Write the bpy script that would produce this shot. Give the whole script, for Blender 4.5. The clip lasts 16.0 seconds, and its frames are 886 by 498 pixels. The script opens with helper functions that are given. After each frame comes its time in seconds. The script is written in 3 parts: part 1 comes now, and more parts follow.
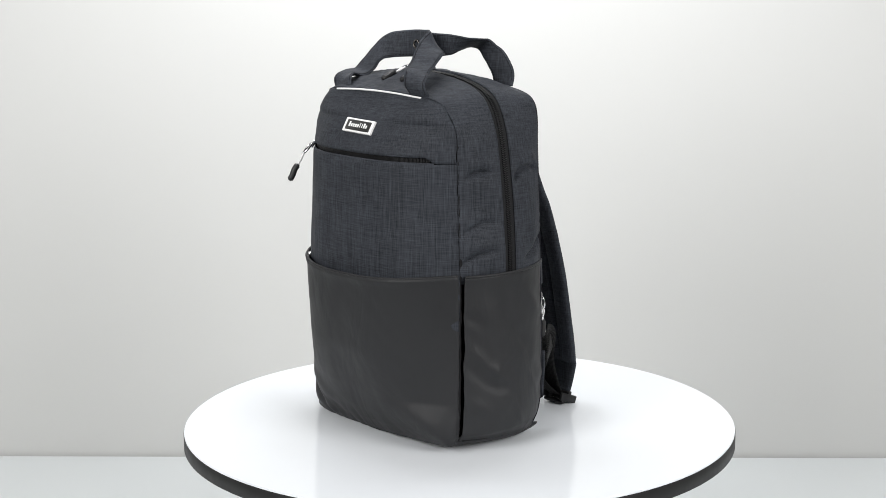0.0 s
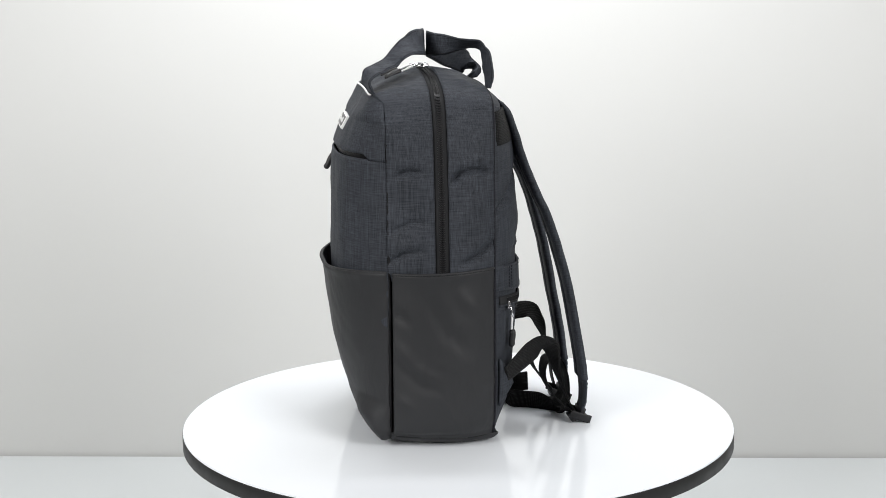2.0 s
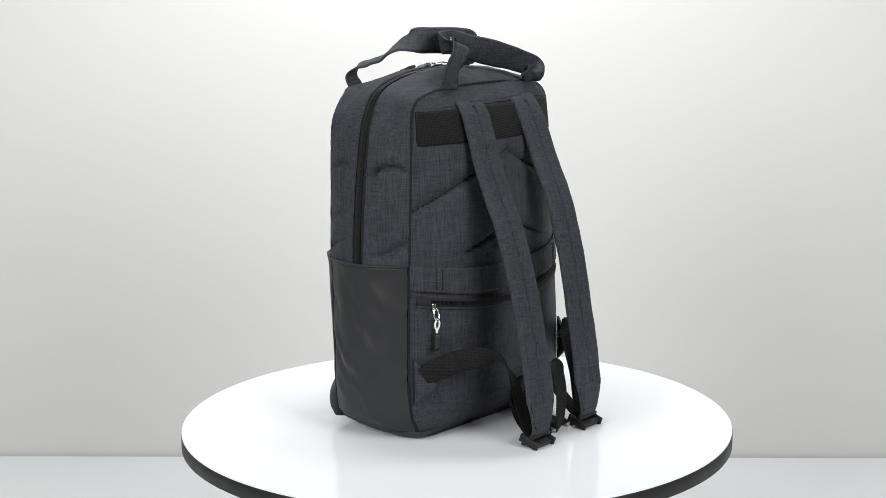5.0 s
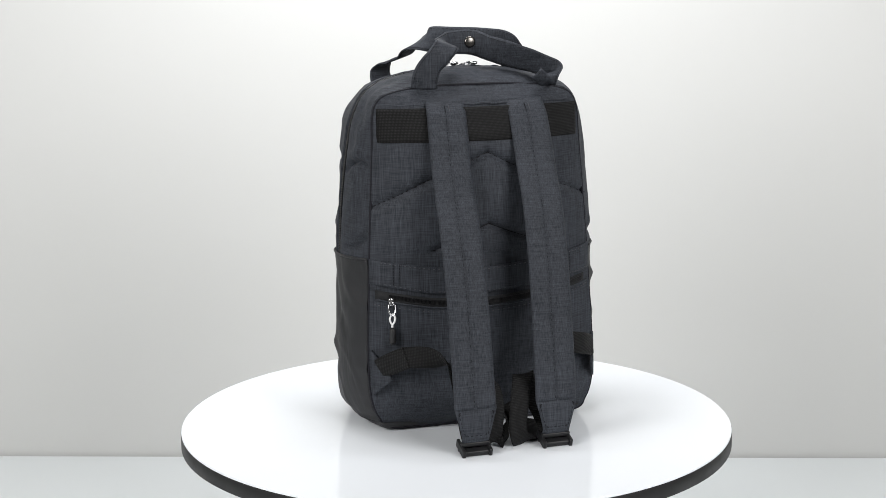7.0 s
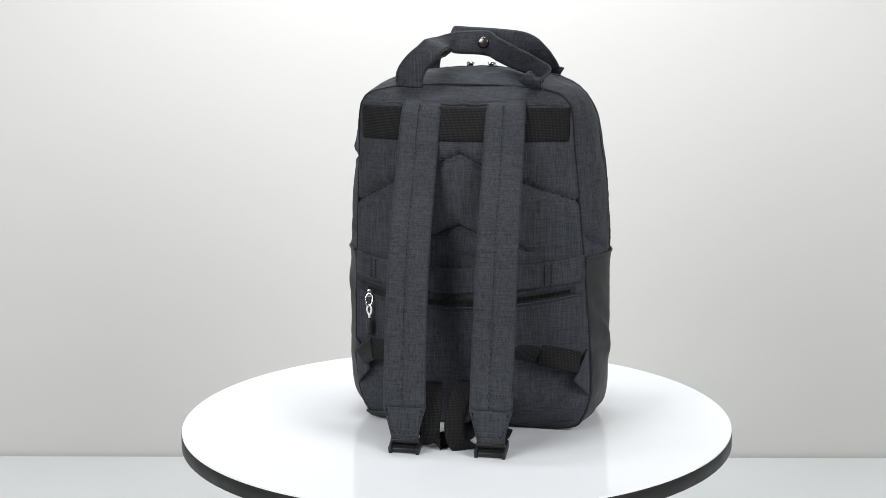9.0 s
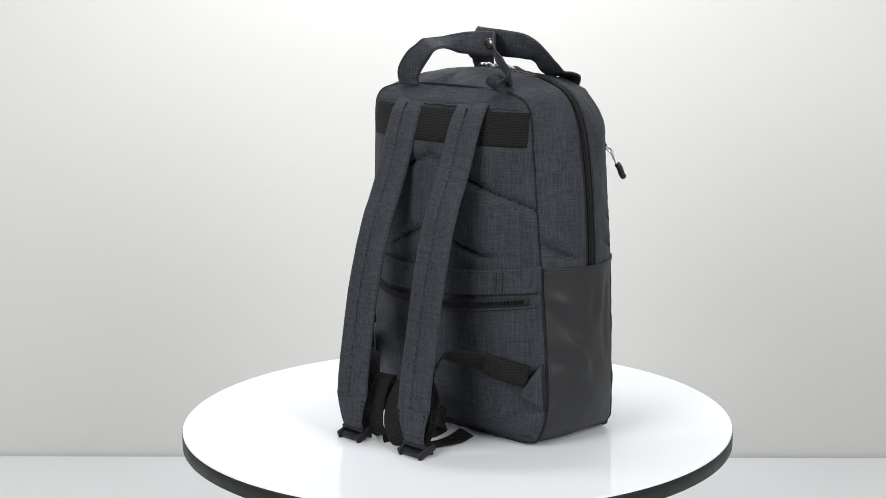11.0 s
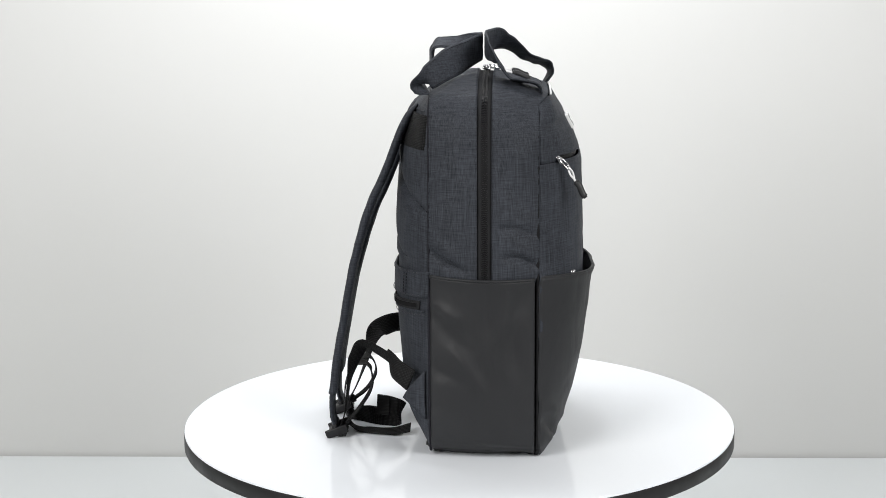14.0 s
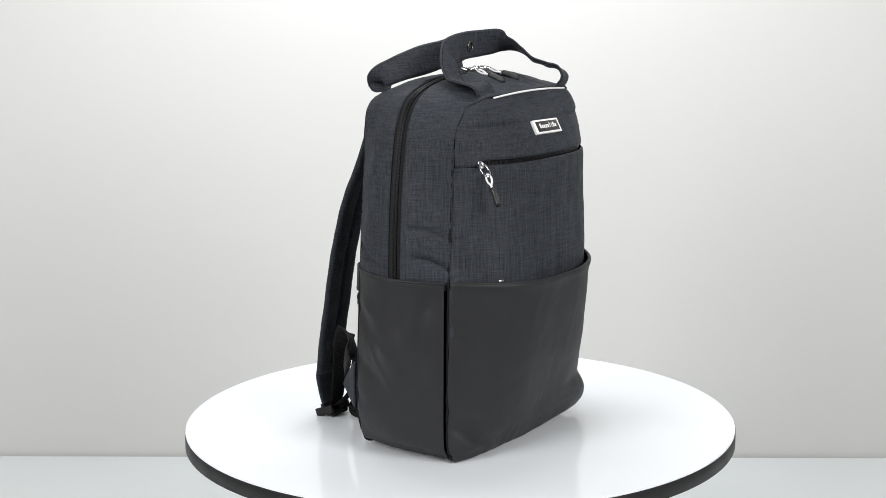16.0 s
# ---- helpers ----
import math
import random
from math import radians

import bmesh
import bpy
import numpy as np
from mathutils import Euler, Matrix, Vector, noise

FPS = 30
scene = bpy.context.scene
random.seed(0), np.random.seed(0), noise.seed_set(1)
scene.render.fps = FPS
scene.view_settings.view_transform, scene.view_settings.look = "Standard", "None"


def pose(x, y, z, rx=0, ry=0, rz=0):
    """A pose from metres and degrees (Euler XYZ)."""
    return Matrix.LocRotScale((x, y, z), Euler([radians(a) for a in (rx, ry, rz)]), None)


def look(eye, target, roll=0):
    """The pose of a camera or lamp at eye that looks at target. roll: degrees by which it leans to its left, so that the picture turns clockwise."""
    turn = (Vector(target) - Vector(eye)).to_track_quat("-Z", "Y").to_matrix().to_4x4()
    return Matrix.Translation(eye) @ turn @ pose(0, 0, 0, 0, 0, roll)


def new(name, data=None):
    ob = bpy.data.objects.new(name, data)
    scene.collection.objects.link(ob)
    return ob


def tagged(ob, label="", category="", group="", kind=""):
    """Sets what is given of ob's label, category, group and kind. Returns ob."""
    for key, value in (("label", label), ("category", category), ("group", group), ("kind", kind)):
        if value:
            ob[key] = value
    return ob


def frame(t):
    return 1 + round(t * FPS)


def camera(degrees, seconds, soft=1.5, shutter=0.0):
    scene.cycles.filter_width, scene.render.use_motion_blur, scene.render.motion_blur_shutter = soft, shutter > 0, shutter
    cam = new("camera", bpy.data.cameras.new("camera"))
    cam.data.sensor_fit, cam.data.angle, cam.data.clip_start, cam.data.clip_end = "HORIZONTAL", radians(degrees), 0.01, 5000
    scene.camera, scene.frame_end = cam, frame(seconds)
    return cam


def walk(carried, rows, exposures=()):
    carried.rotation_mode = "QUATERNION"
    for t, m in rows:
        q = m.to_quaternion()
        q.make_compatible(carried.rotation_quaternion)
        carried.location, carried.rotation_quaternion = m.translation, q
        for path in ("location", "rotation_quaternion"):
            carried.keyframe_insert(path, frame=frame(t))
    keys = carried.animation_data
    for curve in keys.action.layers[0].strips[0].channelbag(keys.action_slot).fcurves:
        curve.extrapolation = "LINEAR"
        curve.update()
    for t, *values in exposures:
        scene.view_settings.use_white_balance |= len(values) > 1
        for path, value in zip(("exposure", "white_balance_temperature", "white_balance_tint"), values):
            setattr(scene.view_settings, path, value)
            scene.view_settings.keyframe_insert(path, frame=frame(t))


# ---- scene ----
cam = camera(30.08, 16.0, soft=0.8)
EYE = pose(0.0, -1.7543, 0.5212, 79.300, 0, 0.502) @ pose(0, 0, 0, 0, 0, -0.418)
walk(cam, [(0.0, EYE), (16.0, EYE)])

# ---- world, lamps, exposure ----
world = bpy.data.worlds.new("studio_air")
scene.world = world
world.use_nodes = True
world.node_tree.nodes["Background"].inputs["Color"].default_value = (0.9, 0.95, 1.0, 1)
world.node_tree.nodes["Background"].inputs["Strength"].default_value = 0.04
scene.view_settings.exposure = 0.0


def softbox_lamp(name, eye, target, w, h, power, color):
    data = bpy.data.lights.new(name, "AREA")
    data.shape, data.size, data.size_y, data.energy, data.color = "RECTANGLE", w, h, power, color
    ob = new(name, data)
    ob.matrix_world = look(eye, target)
    return ob


softbox_lamp("softbox_lamp", (-1.85, -1.85, 1.35), (0, 0.0, 0.1), 1.4, 1.4, 64, (1.0, 0.99, 0.975))
softbox_lamp("softbox_lamp", (1.85, -1.85, 1.35), (0, 0.0, 0.1), 1.4, 1.4, 62, (1.0, 0.99, 0.98))
# Unseen lamp, added so that the wall brightens towards its top.
softbox_lamp("added_wall_lamp", (-0.04, 0.10, 1.05), (-0.04, 0.65, 0.70), 0.45, 0.25, 10.9, (0.97, 0.975, 1.0))


# ---- materials ----
def material(name, color, rough=0.6, metal=0.0, sheen=0.0, coat=0.0, spec=0.5):
    m = bpy.data.materials.new(name)
    m.use_nodes = True
    b = m.node_tree.nodes["Principled BSDF"]
    b.inputs["Base Color"].default_value = (*color, 1)
    b.inputs["Roughness"].default_value = rough
    b.inputs["Metallic"].default_value = metal
    b.inputs["Sheen Weight"].default_value = sheen
    b.inputs["Coat Weight"].default_value = coat
    b.inputs["Specular IOR Level"].default_value = spec
    return m, m.node_tree, b


def link(tree, a, out, b, inp):
    tree.links.new(a.outputs[out], b.inputs[inp])


def texture(tree, kind, scale, stretch=(1, 1, 1), detail=4.0, distort=0.0):
    co = tree.nodes.new("ShaderNodeTexCoord")
    mp = tree.nodes.new("ShaderNodeMapping")
    mp.inputs["Scale"].default_value = stretch
    link(tree, co, "Object", mp, "Vector")
    tx = tree.nodes.new(kind)
    tx.inputs["Scale"].default_value = scale
    if kind == "ShaderNodeTexNoise":
        tx.inputs["Detail"].default_value = detail
        tx.inputs["Distortion"].default_value = distort
    link(tree, mp, "Vector", tx, "Vector")
    return tx


def ramp(tree, tx, out, lo, hi, a, b):
    r = tree.nodes.new("ShaderNodeMapRange")
    r.inputs["From Min"].default_value, r.inputs["From Max"].default_value = lo, hi
    r.inputs["To Min"].default_value, r.inputs["To Max"].default_value = a, b
    link(tree, tx, out, r, "Value")
    return r


def mixed(tree, fac, a, b):
    mx = tree.nodes.new("ShaderNodeMix")
    mx.data_type = "RGBA"
    mx.inputs[6].default_value, mx.inputs[7].default_value = (*a, 1), (*b, 1)
    tree.links.new(fac, mx.inputs[0])
    return mx.outputs[2]


def math_node(tree, op, a, b):
    n = tree.nodes.new("ShaderNodeMath")
    n.operation = op
    for i, s in enumerate((a, b)):
        if isinstance(s, (int, float)):
            n.inputs[i].default_value = s
        else:
            tree.links.new(s, n.inputs[i])
    return n.outputs[0]


def bumped(tree, bsdf, height, strength, distance):
    bp = tree.nodes.new("ShaderNodeBump")
    bp.inputs["Strength"].default_value, bp.inputs["Distance"].default_value = strength, distance
    tree.links.new(height, bp.inputs["Height"])
    link(tree, bp, "Normal", bsdf, "Normal")


def woven(name, dark, light, rough=0.62):
    """Melange cloth: slubs along warp and weft, a fine weave relief and soft puckers."""
    m, t, b = material(name, dark, rough, spec=0.11)
    warp = texture(t, "ShaderNodeTexNoise", 1.0, (1250, 1250, 42), 2.0)
    weft = texture(t, "ShaderNodeTexNoise", 1.0, (64, 64, 1300), 2.0)
    streak = texture(t, "ShaderNodeTexNoise", 1.0, (420, 420, 9), 2.0)
    big = texture(t, "ShaderNodeTexNoise", 14.0, (1, 1, 1), 3.0)
    pucker = texture(t, "ShaderNodeTexNoise", 55.0, (1, 1, 0.5), 4.0)
    s = math_node(t, "ADD", math_node(t, "MULTIPLY", warp.outputs["Fac"], 0.42), math_node(t, "ADD", math_node(t, "MULTIPLY", weft.outputs["Fac"], 0.36), math_node(t, "MULTIPLY", streak.outputs["Fac"], 0.22)))
    r = t.nodes.new("ShaderNodeMapRange")
    r.inputs["From Min"].default_value, r.inputs["From Max"].default_value = 0.34, 0.68
    t.links.new(math_node(t, "ADD", s, math_node(t, "MULTIPLY", math_node(t, "SUBTRACT", big.outputs["Fac"], 0.5), 0.14)), r.inputs["Value"])
    t.links.new(mixed(t, r.outputs["Result"], dark, light), b.inputs["Base Color"])
    bumped(t, b, math_node(t, "ADD", math_node(t, "MULTIPLY", s, 0.22), math_node(t, "MULTIPLY", pucker.outputs["Fac"], 0.75)), 0.7, 0.0026)
    return m


CLOTH = woven("charcoal_melange_cloth", (0.0150, 0.0169, 0.0204), (0.0560, 0.0612, 0.0735))
LINING = woven("dark_lining_cloth", (0.008, 0.008, 0.010), (0.02, 0.02, 0.026))


def coated():
    m, t, b = material("coated_pocket_cloth", (0.036, 0.036, 0.036), 0.5, spec=0.24)
    fine = texture(t, "ShaderNodeTexNoise", 900.0)
    crease = texture(t, "ShaderNodeTexNoise", 22.0, (1, 1, 0.6), 3.0, 0.9)
    big = texture(t, "ShaderNodeTexNoise", 9.0)
    t.links.new(mixed(t, big.outputs["Fac"], (0.0198, 0.0204, 0.0220), (0.0268, 0.0275, 0.0296)), b.inputs["Base Color"])
    rr = ramp(t, big, "Fac", 0.3, 0.7, 0.50, 0.60)
    link(t, rr, "Result", b, "Roughness")
    bumped(t, b, math_node(t, "ADD", crease.outputs["Fac"], math_node(t, "MULTIPLY", fine.outputs["Fac"], 0.03)), 0.33, 0.006)
    return m


COATED = coated()


def webbing():
    m, t, b = material("black_webbing", (0.008, 0.008, 0.009), 0.7, spec=0.2)
    wx = texture(t, "ShaderNodeTexWave", 235.0)
    wx.bands_direction = "X"
    wz = texture(t, "ShaderNodeTexWave", 200.0)
    wz.bands_direction = "Z"
    n = texture(t, "ShaderNodeTexNoise", 500.0)
    s = math_node(t, "MULTIPLY", wx.outputs["Fac"], wz.outputs["Fac"])
    t.links.new(mixed(t, s, (0.0018, 0.0018, 0.002), (0.021, 0.021, 0.0215)), b.inputs["Base Color"])
    bumped(t, b, math_node(t, "ADD", s, math_node(t, "MULTIPLY", n.outputs["Fac"], 0.4)), 0.6, 0.0007)
    return m


WEB = webbing()


def plain(name, color, rough, metal=0.0, vary=0.12, scale=60.0, bump=0.0, spec=0.5):
    m, t, b = material(name, color, rough, metal, spec=spec)
    n = texture(t, "ShaderNodeTexNoise", scale)
    lo, hi = [tuple(c * k for c in color) for k in (1 - vary, min(1 + vary, 0.98 / max(color)))]
    t.links.new(mixed(t, n.outputs["Fac"], lo, hi), b.inputs["Base Color"])
    link(t, ramp(t, n, "Fac", 0.3, 0.7, rough * 0.85, min(1, rough * 1.15)), "Result", b, "Roughness")
    if bump:
        bumped(t, b, n.outputs["Fac"], bump, 0.001)
    return m


TAPE = plain("zipper_tape", (0.0205, 0.0210, 0.0225), 0.8, scale=900, bump=0.3, spec=0.15)
COIL = plain("zipper_coil", (0.008, 0.008, 0.009), 0.45, spec=0.3)
BINDING_SEAM_SHADE = plain("black_binding_seam_shade", (0.006, 0.006, 0.007), 0.7, scale=800, bump=0.3, spec=0.2)
THREAD = plain("black_thread", (0.006, 0.006, 0.008), 0.7, spec=0.2)
GREY_THREAD = plain("grey_thread", (0.050, 0.050, 0.058), 0.6, spec=0.3)
CHROME = plain("chrome_metal", (0.75, 0.75, 0.77), 0.12, 1.0, vary=0.05)
GUNMETAL = plain("dark_snap_metal", (0.16, 0.15, 0.14), 0.25, 1.0)
WHITE_CORD = plain("white_cord", (0.80, 0.80, 0.80), 0.5, vary=0.05)
RUBBER = plain("black_rubber", (0.013, 0.013, 0.014), 0.5, scale=300)
BUCKLE = plain("black_plastic", (0.009, 0.009, 0.010), 0.42, scale=200, spec=0.3)
WHITE_TRIM = plain("white_piping", (0.85, 0.85, 0.85), 0.45, vary=0.04)
BADGE = plain("silver_white_badge", (0.90, 0.90, 0.89), 0.3, vary=0.03)
BADGE_INLAY = plain("dark_badge_inlay", (0.022, 0.022, 0.022), 0.35)
PLATTER_TOP = plain("white_gloss_laminate", (0.835, 0.865, 0.90), 0.10, vary=0.015, scale=8, spec=0.3)
PLATTER_EDGE = plain("dark_edge_band", (0.014, 0.014, 0.0145), 0.5, scale=40, spec=0.3)
BLUE = plain("blue_plastic_sheet", (0.02, 0.07, 0.42), 0.4)
TABLE = plain("pale_table_top", (0.64, 0.668, 0.672), 0.45, vary=0.04, scale=5)
WALL = plain("pale_grey_wall_paint", (0.508, 0.511, 0.500), 0.85, vary=0.012, scale=3, bump=0.05)
ROOM = plain("grey_room_paint", (0.24, 0.24, 0.24), 0.9, vary=0.02, scale=3)
FLOOR = plain("grey_floor", (0.24, 0.24, 0.235), 0.6, scale=6)
STEEL = plain("grey_painted_metal", (0.2, 0.2, 0.21), 0.5, scale=30)

# ---- mesh helpers ----
BAG = Matrix.Translation((0, 0, -0.0025)) @ Matrix.Diagonal((1.01, 1.01, 1.0, 1))


def finish(bm, mat, smooth=True):
    bmesh.ops.recalc_face_normals(bm, faces=bm.faces)
    me = bpy.data.meshes.new("mesh")
    bm.to_mesh(me)
    bm.free()
    me.materials.append(mat)
    if smooth:
        me.polygons.foreach_set("use_smooth", [True] * len(me.polygons))
    return me


def part(name, bm, mat, parent, label="", smooth=True, bag=True):
    if bag:
        bm.transform(BAG)
    ob = new(name, finish(bm, mat, smooth))
    ob.parent = parent
    return tagged(ob, label)


def box(bm, m, sx, sy, sz):
    """A box of full sizes at the pose m."""
    return bmesh.ops.create_cube(bm, size=1, matrix=m @ Matrix.Diagonal((sx, sy, sz, 1)))["verts"]


def bevel_all(bm, w, seg=2):
    bmesh.ops.bevel(bm, geom=list(bm.edges), offset=w, segments=seg, affect="EDGES", profile=0.6)


def spline(pts, s):
    """Catmull-Rom through vectors, s in 0..1."""
    n = len(pts) - 1
    x = min(max(s, 0.0), 1.0) * n
    i = min(int(x), n - 1)
    t = x - i
    p1, p2 = pts[i], pts[i + 1]
    p0 = pts[i - 1] if i else p1 * 2 - p2
    p3 = pts[i + 2] if i + 2 <= n else p2 * 2 - p1
    return 0.5 * (p1 * 2 + (p2 - p0) * t + (p0 * 2 - p1 * 5 + p2 * 4 - p3) * t * t + (p1 * 3 - p0 - p2 * 3 + p3) * t ** 3)


def table_at(tab, x):
    """Smooth look-up in rows of (x, y)."""
    if x <= tab[0][0]:
        return tab[0][1]
    for (a, p), (b, q) in zip(tab, tab[1:]):
        if x <= b:
            return p + (q - p) * (x - a) / (b - a)
    return tab[-1][1]


def sheet(func, nu, nv, thick=0.0):
    """A grid of func(u, v), u and v in 0..1; with a thickness it is a closed slab."""
    bm = bmesh.new()
    pts = [[Vector(func(i / nu, j / nv)) for j in range(nv + 1)] for i in range(nu + 1)]
    top = [[bm.verts.new(p) for p in row] for row in pts]
    for i in range(nu):
        for j in range(nv):
            bm.faces.new((top[i][j], top[i + 1][j], top[i + 1][j + 1], top[i][j + 1]))
    if thick:
        low = []
        for i in range(nu + 1):
            row = []
            for j in range(nv + 1):
                du = pts[min(i + 1, nu)][j] - pts[max(i - 1, 0)][j]
                dv = pts[i][min(j + 1, nv)] - pts[i][max(j - 1, 0)]
                row.append(bm.verts.new(pts[i][j] + du.cross(dv).normalized() * thick))
            low.append(row)
        for i in range(nu):
            for j in range(nv):
                bm.faces.new((low[i][j], low[i][j + 1], low[i + 1][j + 1], low[i + 1][j]))
        for i in range(nu):
            bm.faces.new((top[i][0], low[i][0], low[i + 1][0], top[i + 1][0]))
            bm.faces.new((top[i][nv], top[i + 1][nv], low[i + 1][nv], low[i][nv]))
        for j in range(nv):
            bm.faces.new((top[0][j], top[0][j + 1], low[0][j + 1], low[0][j]))
            bm.faces.new((top[nu][j], low[nu][j], low[nu][j + 1], top[nu][j + 1]))
    return bm


def tube(pts, r, n=8, closed=False, steps=0):
    """A round cord through points."""
    if steps:
        pts = [spline(pts, k / steps) for k in range(steps + 1)]
    bm = bmesh.new()
    rings = []
    last = None
    for i, p in enumerate(pts):
        d = (pts[(i + 1) % len(pts)] if closed or i + 1 < len(pts) else p) - (pts[i - 1] if closed or i else p)
        d.normalize()
        a = last - d * last.dot(d) if last is not None else d.orthogonal()
        if a.length < 1e-6:
            a = d.orthogonal()
        a.normalize()
        last = a
        b = d.cross(a)
        rings.append([bm.verts.new(p + (a * math.cos(t) + b * math.sin(t)) * r) for t in (2 * math.pi * k / n for k in range(n))])
    pairs = list(zip(rings, rings[1:])) + ([(rings[-1], rings[0])] if closed else [])
    for q, w in pairs:
        for k in range(n):
            bm.faces.new((q[k], q[(k + 1) % n], w[(k + 1) % n], w[k]))
    if not closed:
        bm.faces.new(rings[0][::-1])
        bm.faces.new(rings[-1])
    return bm


def ribbon(rows, thick, steps, pillow=0.0, wob=0.0, n=8, slim=0.0):
    """A strap through rows of (centre, way across, half width). pillow: extra thickness in the middle of each half."""
    cs = [Vector(r[0]) for r in rows]
    ws = [Vector(r[1]).normalized() * r[2] for r in rows]
    bm = bmesh.new()
    rings = []
    for k in range(steps + 1):
        s = k / steps
        c, w = spline(cs, s), spline(ws, s)
        d = (spline(cs, min(s + 0.01, 1)) - spline(cs, max(s - 0.01, 0))).normalized()
        hw = w.length
        w = (w - d * w.dot(d)).normalized()
        nn = d.cross(w)
        c = c + nn * wob * noise.noise(c * 60)
        ring = []
        tk = min(1.0, 0.35 + 0.65 * s / slim) if slim else 1.0
        for side in (1, -1):
            for q in range(n + 1):
                a = (-1 + 2 * q / n) * side
                edge = math.sqrt(max(0.0, 1 - abs(a) ** 6))
                puff = abs(math.sin(math.pi * a)) * pillow
                groove = -0.25 * thick * math.exp(-(a / 0.06) ** 2) if pillow else 0
                h = (thick / 2 + puff + groove) * max(edge, 0.25) * tk
                ring.append(bm.verts.new(c + w * hw * a + nn * side * h))
        rings.append(ring)
    m = len(rings[0])
    for q, w in zip(rings, rings[1:]):
        for k in range(m):
            bm.faces.new((q[k], q[(k + 1) % m], w[(k + 1) % m], w[k]))
    bm.faces.new(rings[0][::-1])
    bm.faces.new(rings[-1])
    return bm


def stitches(path, step=0.004, length=0.0026, r=0.00035, normal=Vector((0, 1, 0))):
    """Short thread dashes along a polyline, lying on the cloth."""
    bm = bmesh.new()
    for p, q in zip(path, path[1:]):
        d = q - p
        n = max(1, int(d.length / step))
        for k in range(n):
            c = p + d * ((k + 0.5) / n)
            x = d.normalized()
            z = (normal - x * normal.dot(x)).normalized()
            m = Matrix((x, z.cross(x), z)).transposed().to_4x4()
            m.translation = c
            box(bm, m, length, 2 * r, 2 * r)
    return bm


# ---- the room ----
TABLE_Z, WALL_Y = -0.25, 0.64


def slab(name, x0, x1, y0, y1, z0, z1, mat, label, category):
    bm = bmesh.new()
    box(bm, pose((x0 + x1) / 2, (y0 + y1) / 2, (z0 + z1) / 2), x1 - x0, y1 - y0, z1 - z0)
    return tagged(new(name, finish(bm, mat, False)), label, category, kind="structure")


wall = slab("wall_north", -2.6, 2.6, WALL_Y, WALL_Y + 0.1, -1.0, 2.6, WALL, "plain pale grey studio wall behind the table", "wall")
WALL_TURN = Matrix.Translation((0, WALL_Y, 0)) @ pose(0, 0, 0, 0, 0, -1.25) @ Matrix.Translation((0, -WALL_Y, 0))
wall.matrix_world = WALL_TURN
slab("wall_south", -2.6, 2.6, -3.1, -3.0, -1.0, 2.6, ROOM, "plain grey studio wall behind the camera", "wall")
slab("wall_east", 2.6, 2.7, -3.1, WALL_Y + 0.1, -1.0, 2.6, ROOM, "plain grey studio side wall", "wall")
slab("wall_west", -2.7, -2.6, -3.1, WALL_Y + 0.1, -1.0, 2.6, ROOM, "plain grey studio side wall", "wall")
slab("ceiling", -2.7, 2.7, -3.1, WALL_Y + 0.1, 2.6, 2.7, ROOM, "plain grey studio ceiling", "ceiling")
slab("floor", -2.7, 2.7, -3.1, WALL_Y + 0.1, -1.1, -1.0, FLOOR, "grey studio floor under the table", "floor")


def work_table():
    t = tagged(new("table"), "pale white table set against the studio wall", "table")
    t.matrix_world = WALL_TURN @ pose(0, WALL_Y - 0.60, -1.0)
    bm = bmesh.new()
    box(bm, pose(0, 0, 0.735), 2.4, 1.19, 0.03)
    bevel_all(bm, 0.002)
    part("tabletop", bm, TABLE, t, "pale white tabletop", False, False)
    for x in (-1.12, 1.12):
        for y in (-0.53, 0.53):
            bm = bmesh.new()
            box(bm, pose(x, y, 0.36), 0.05, 0.05, 0.72)
            bevel_all(bm, 0.003)
            part("leg", bm, STEEL, t, "grey metal leg", False, False)
    return t


work_table()


# ---- the turntable ----
def disc(bm, r, z0, z1, n=160, bev=0.0):
    bmesh.ops.create_cone(bm, cap_ends=True, segments=n, radius1=r, radius2=r, depth=z1 - z0, matrix=pose(0, 0, (z0 + z1) / 2))
    if bev:
        bmesh.ops.bevel(bm, geom=[e for e in bm.edges if len(e.link_faces) == 2 and any(len(f.verts) > 4 for f in e.link_faces)],
                        offset=bev, segments=2, affect="EDGES")


def turntable_base():
    b = tagged(new("turntable_stand"), "grey turntable stand on the table under the platter", "turntable")
    b.location = (0, 0, TABLE_Z)
    bm = bmesh.new()
    disc(bm, 0.14, 0.0, 0.03, 64, 0.004)
    part("foot", bm, STEEL, b, "", True, False)
    bm = bmesh.new()
    disc(bm, 0.05, 0.03, 0.2219, 48, 0.002)
    part("column", bm, STEEL, b, "", True, False)


JOINT = 105.7


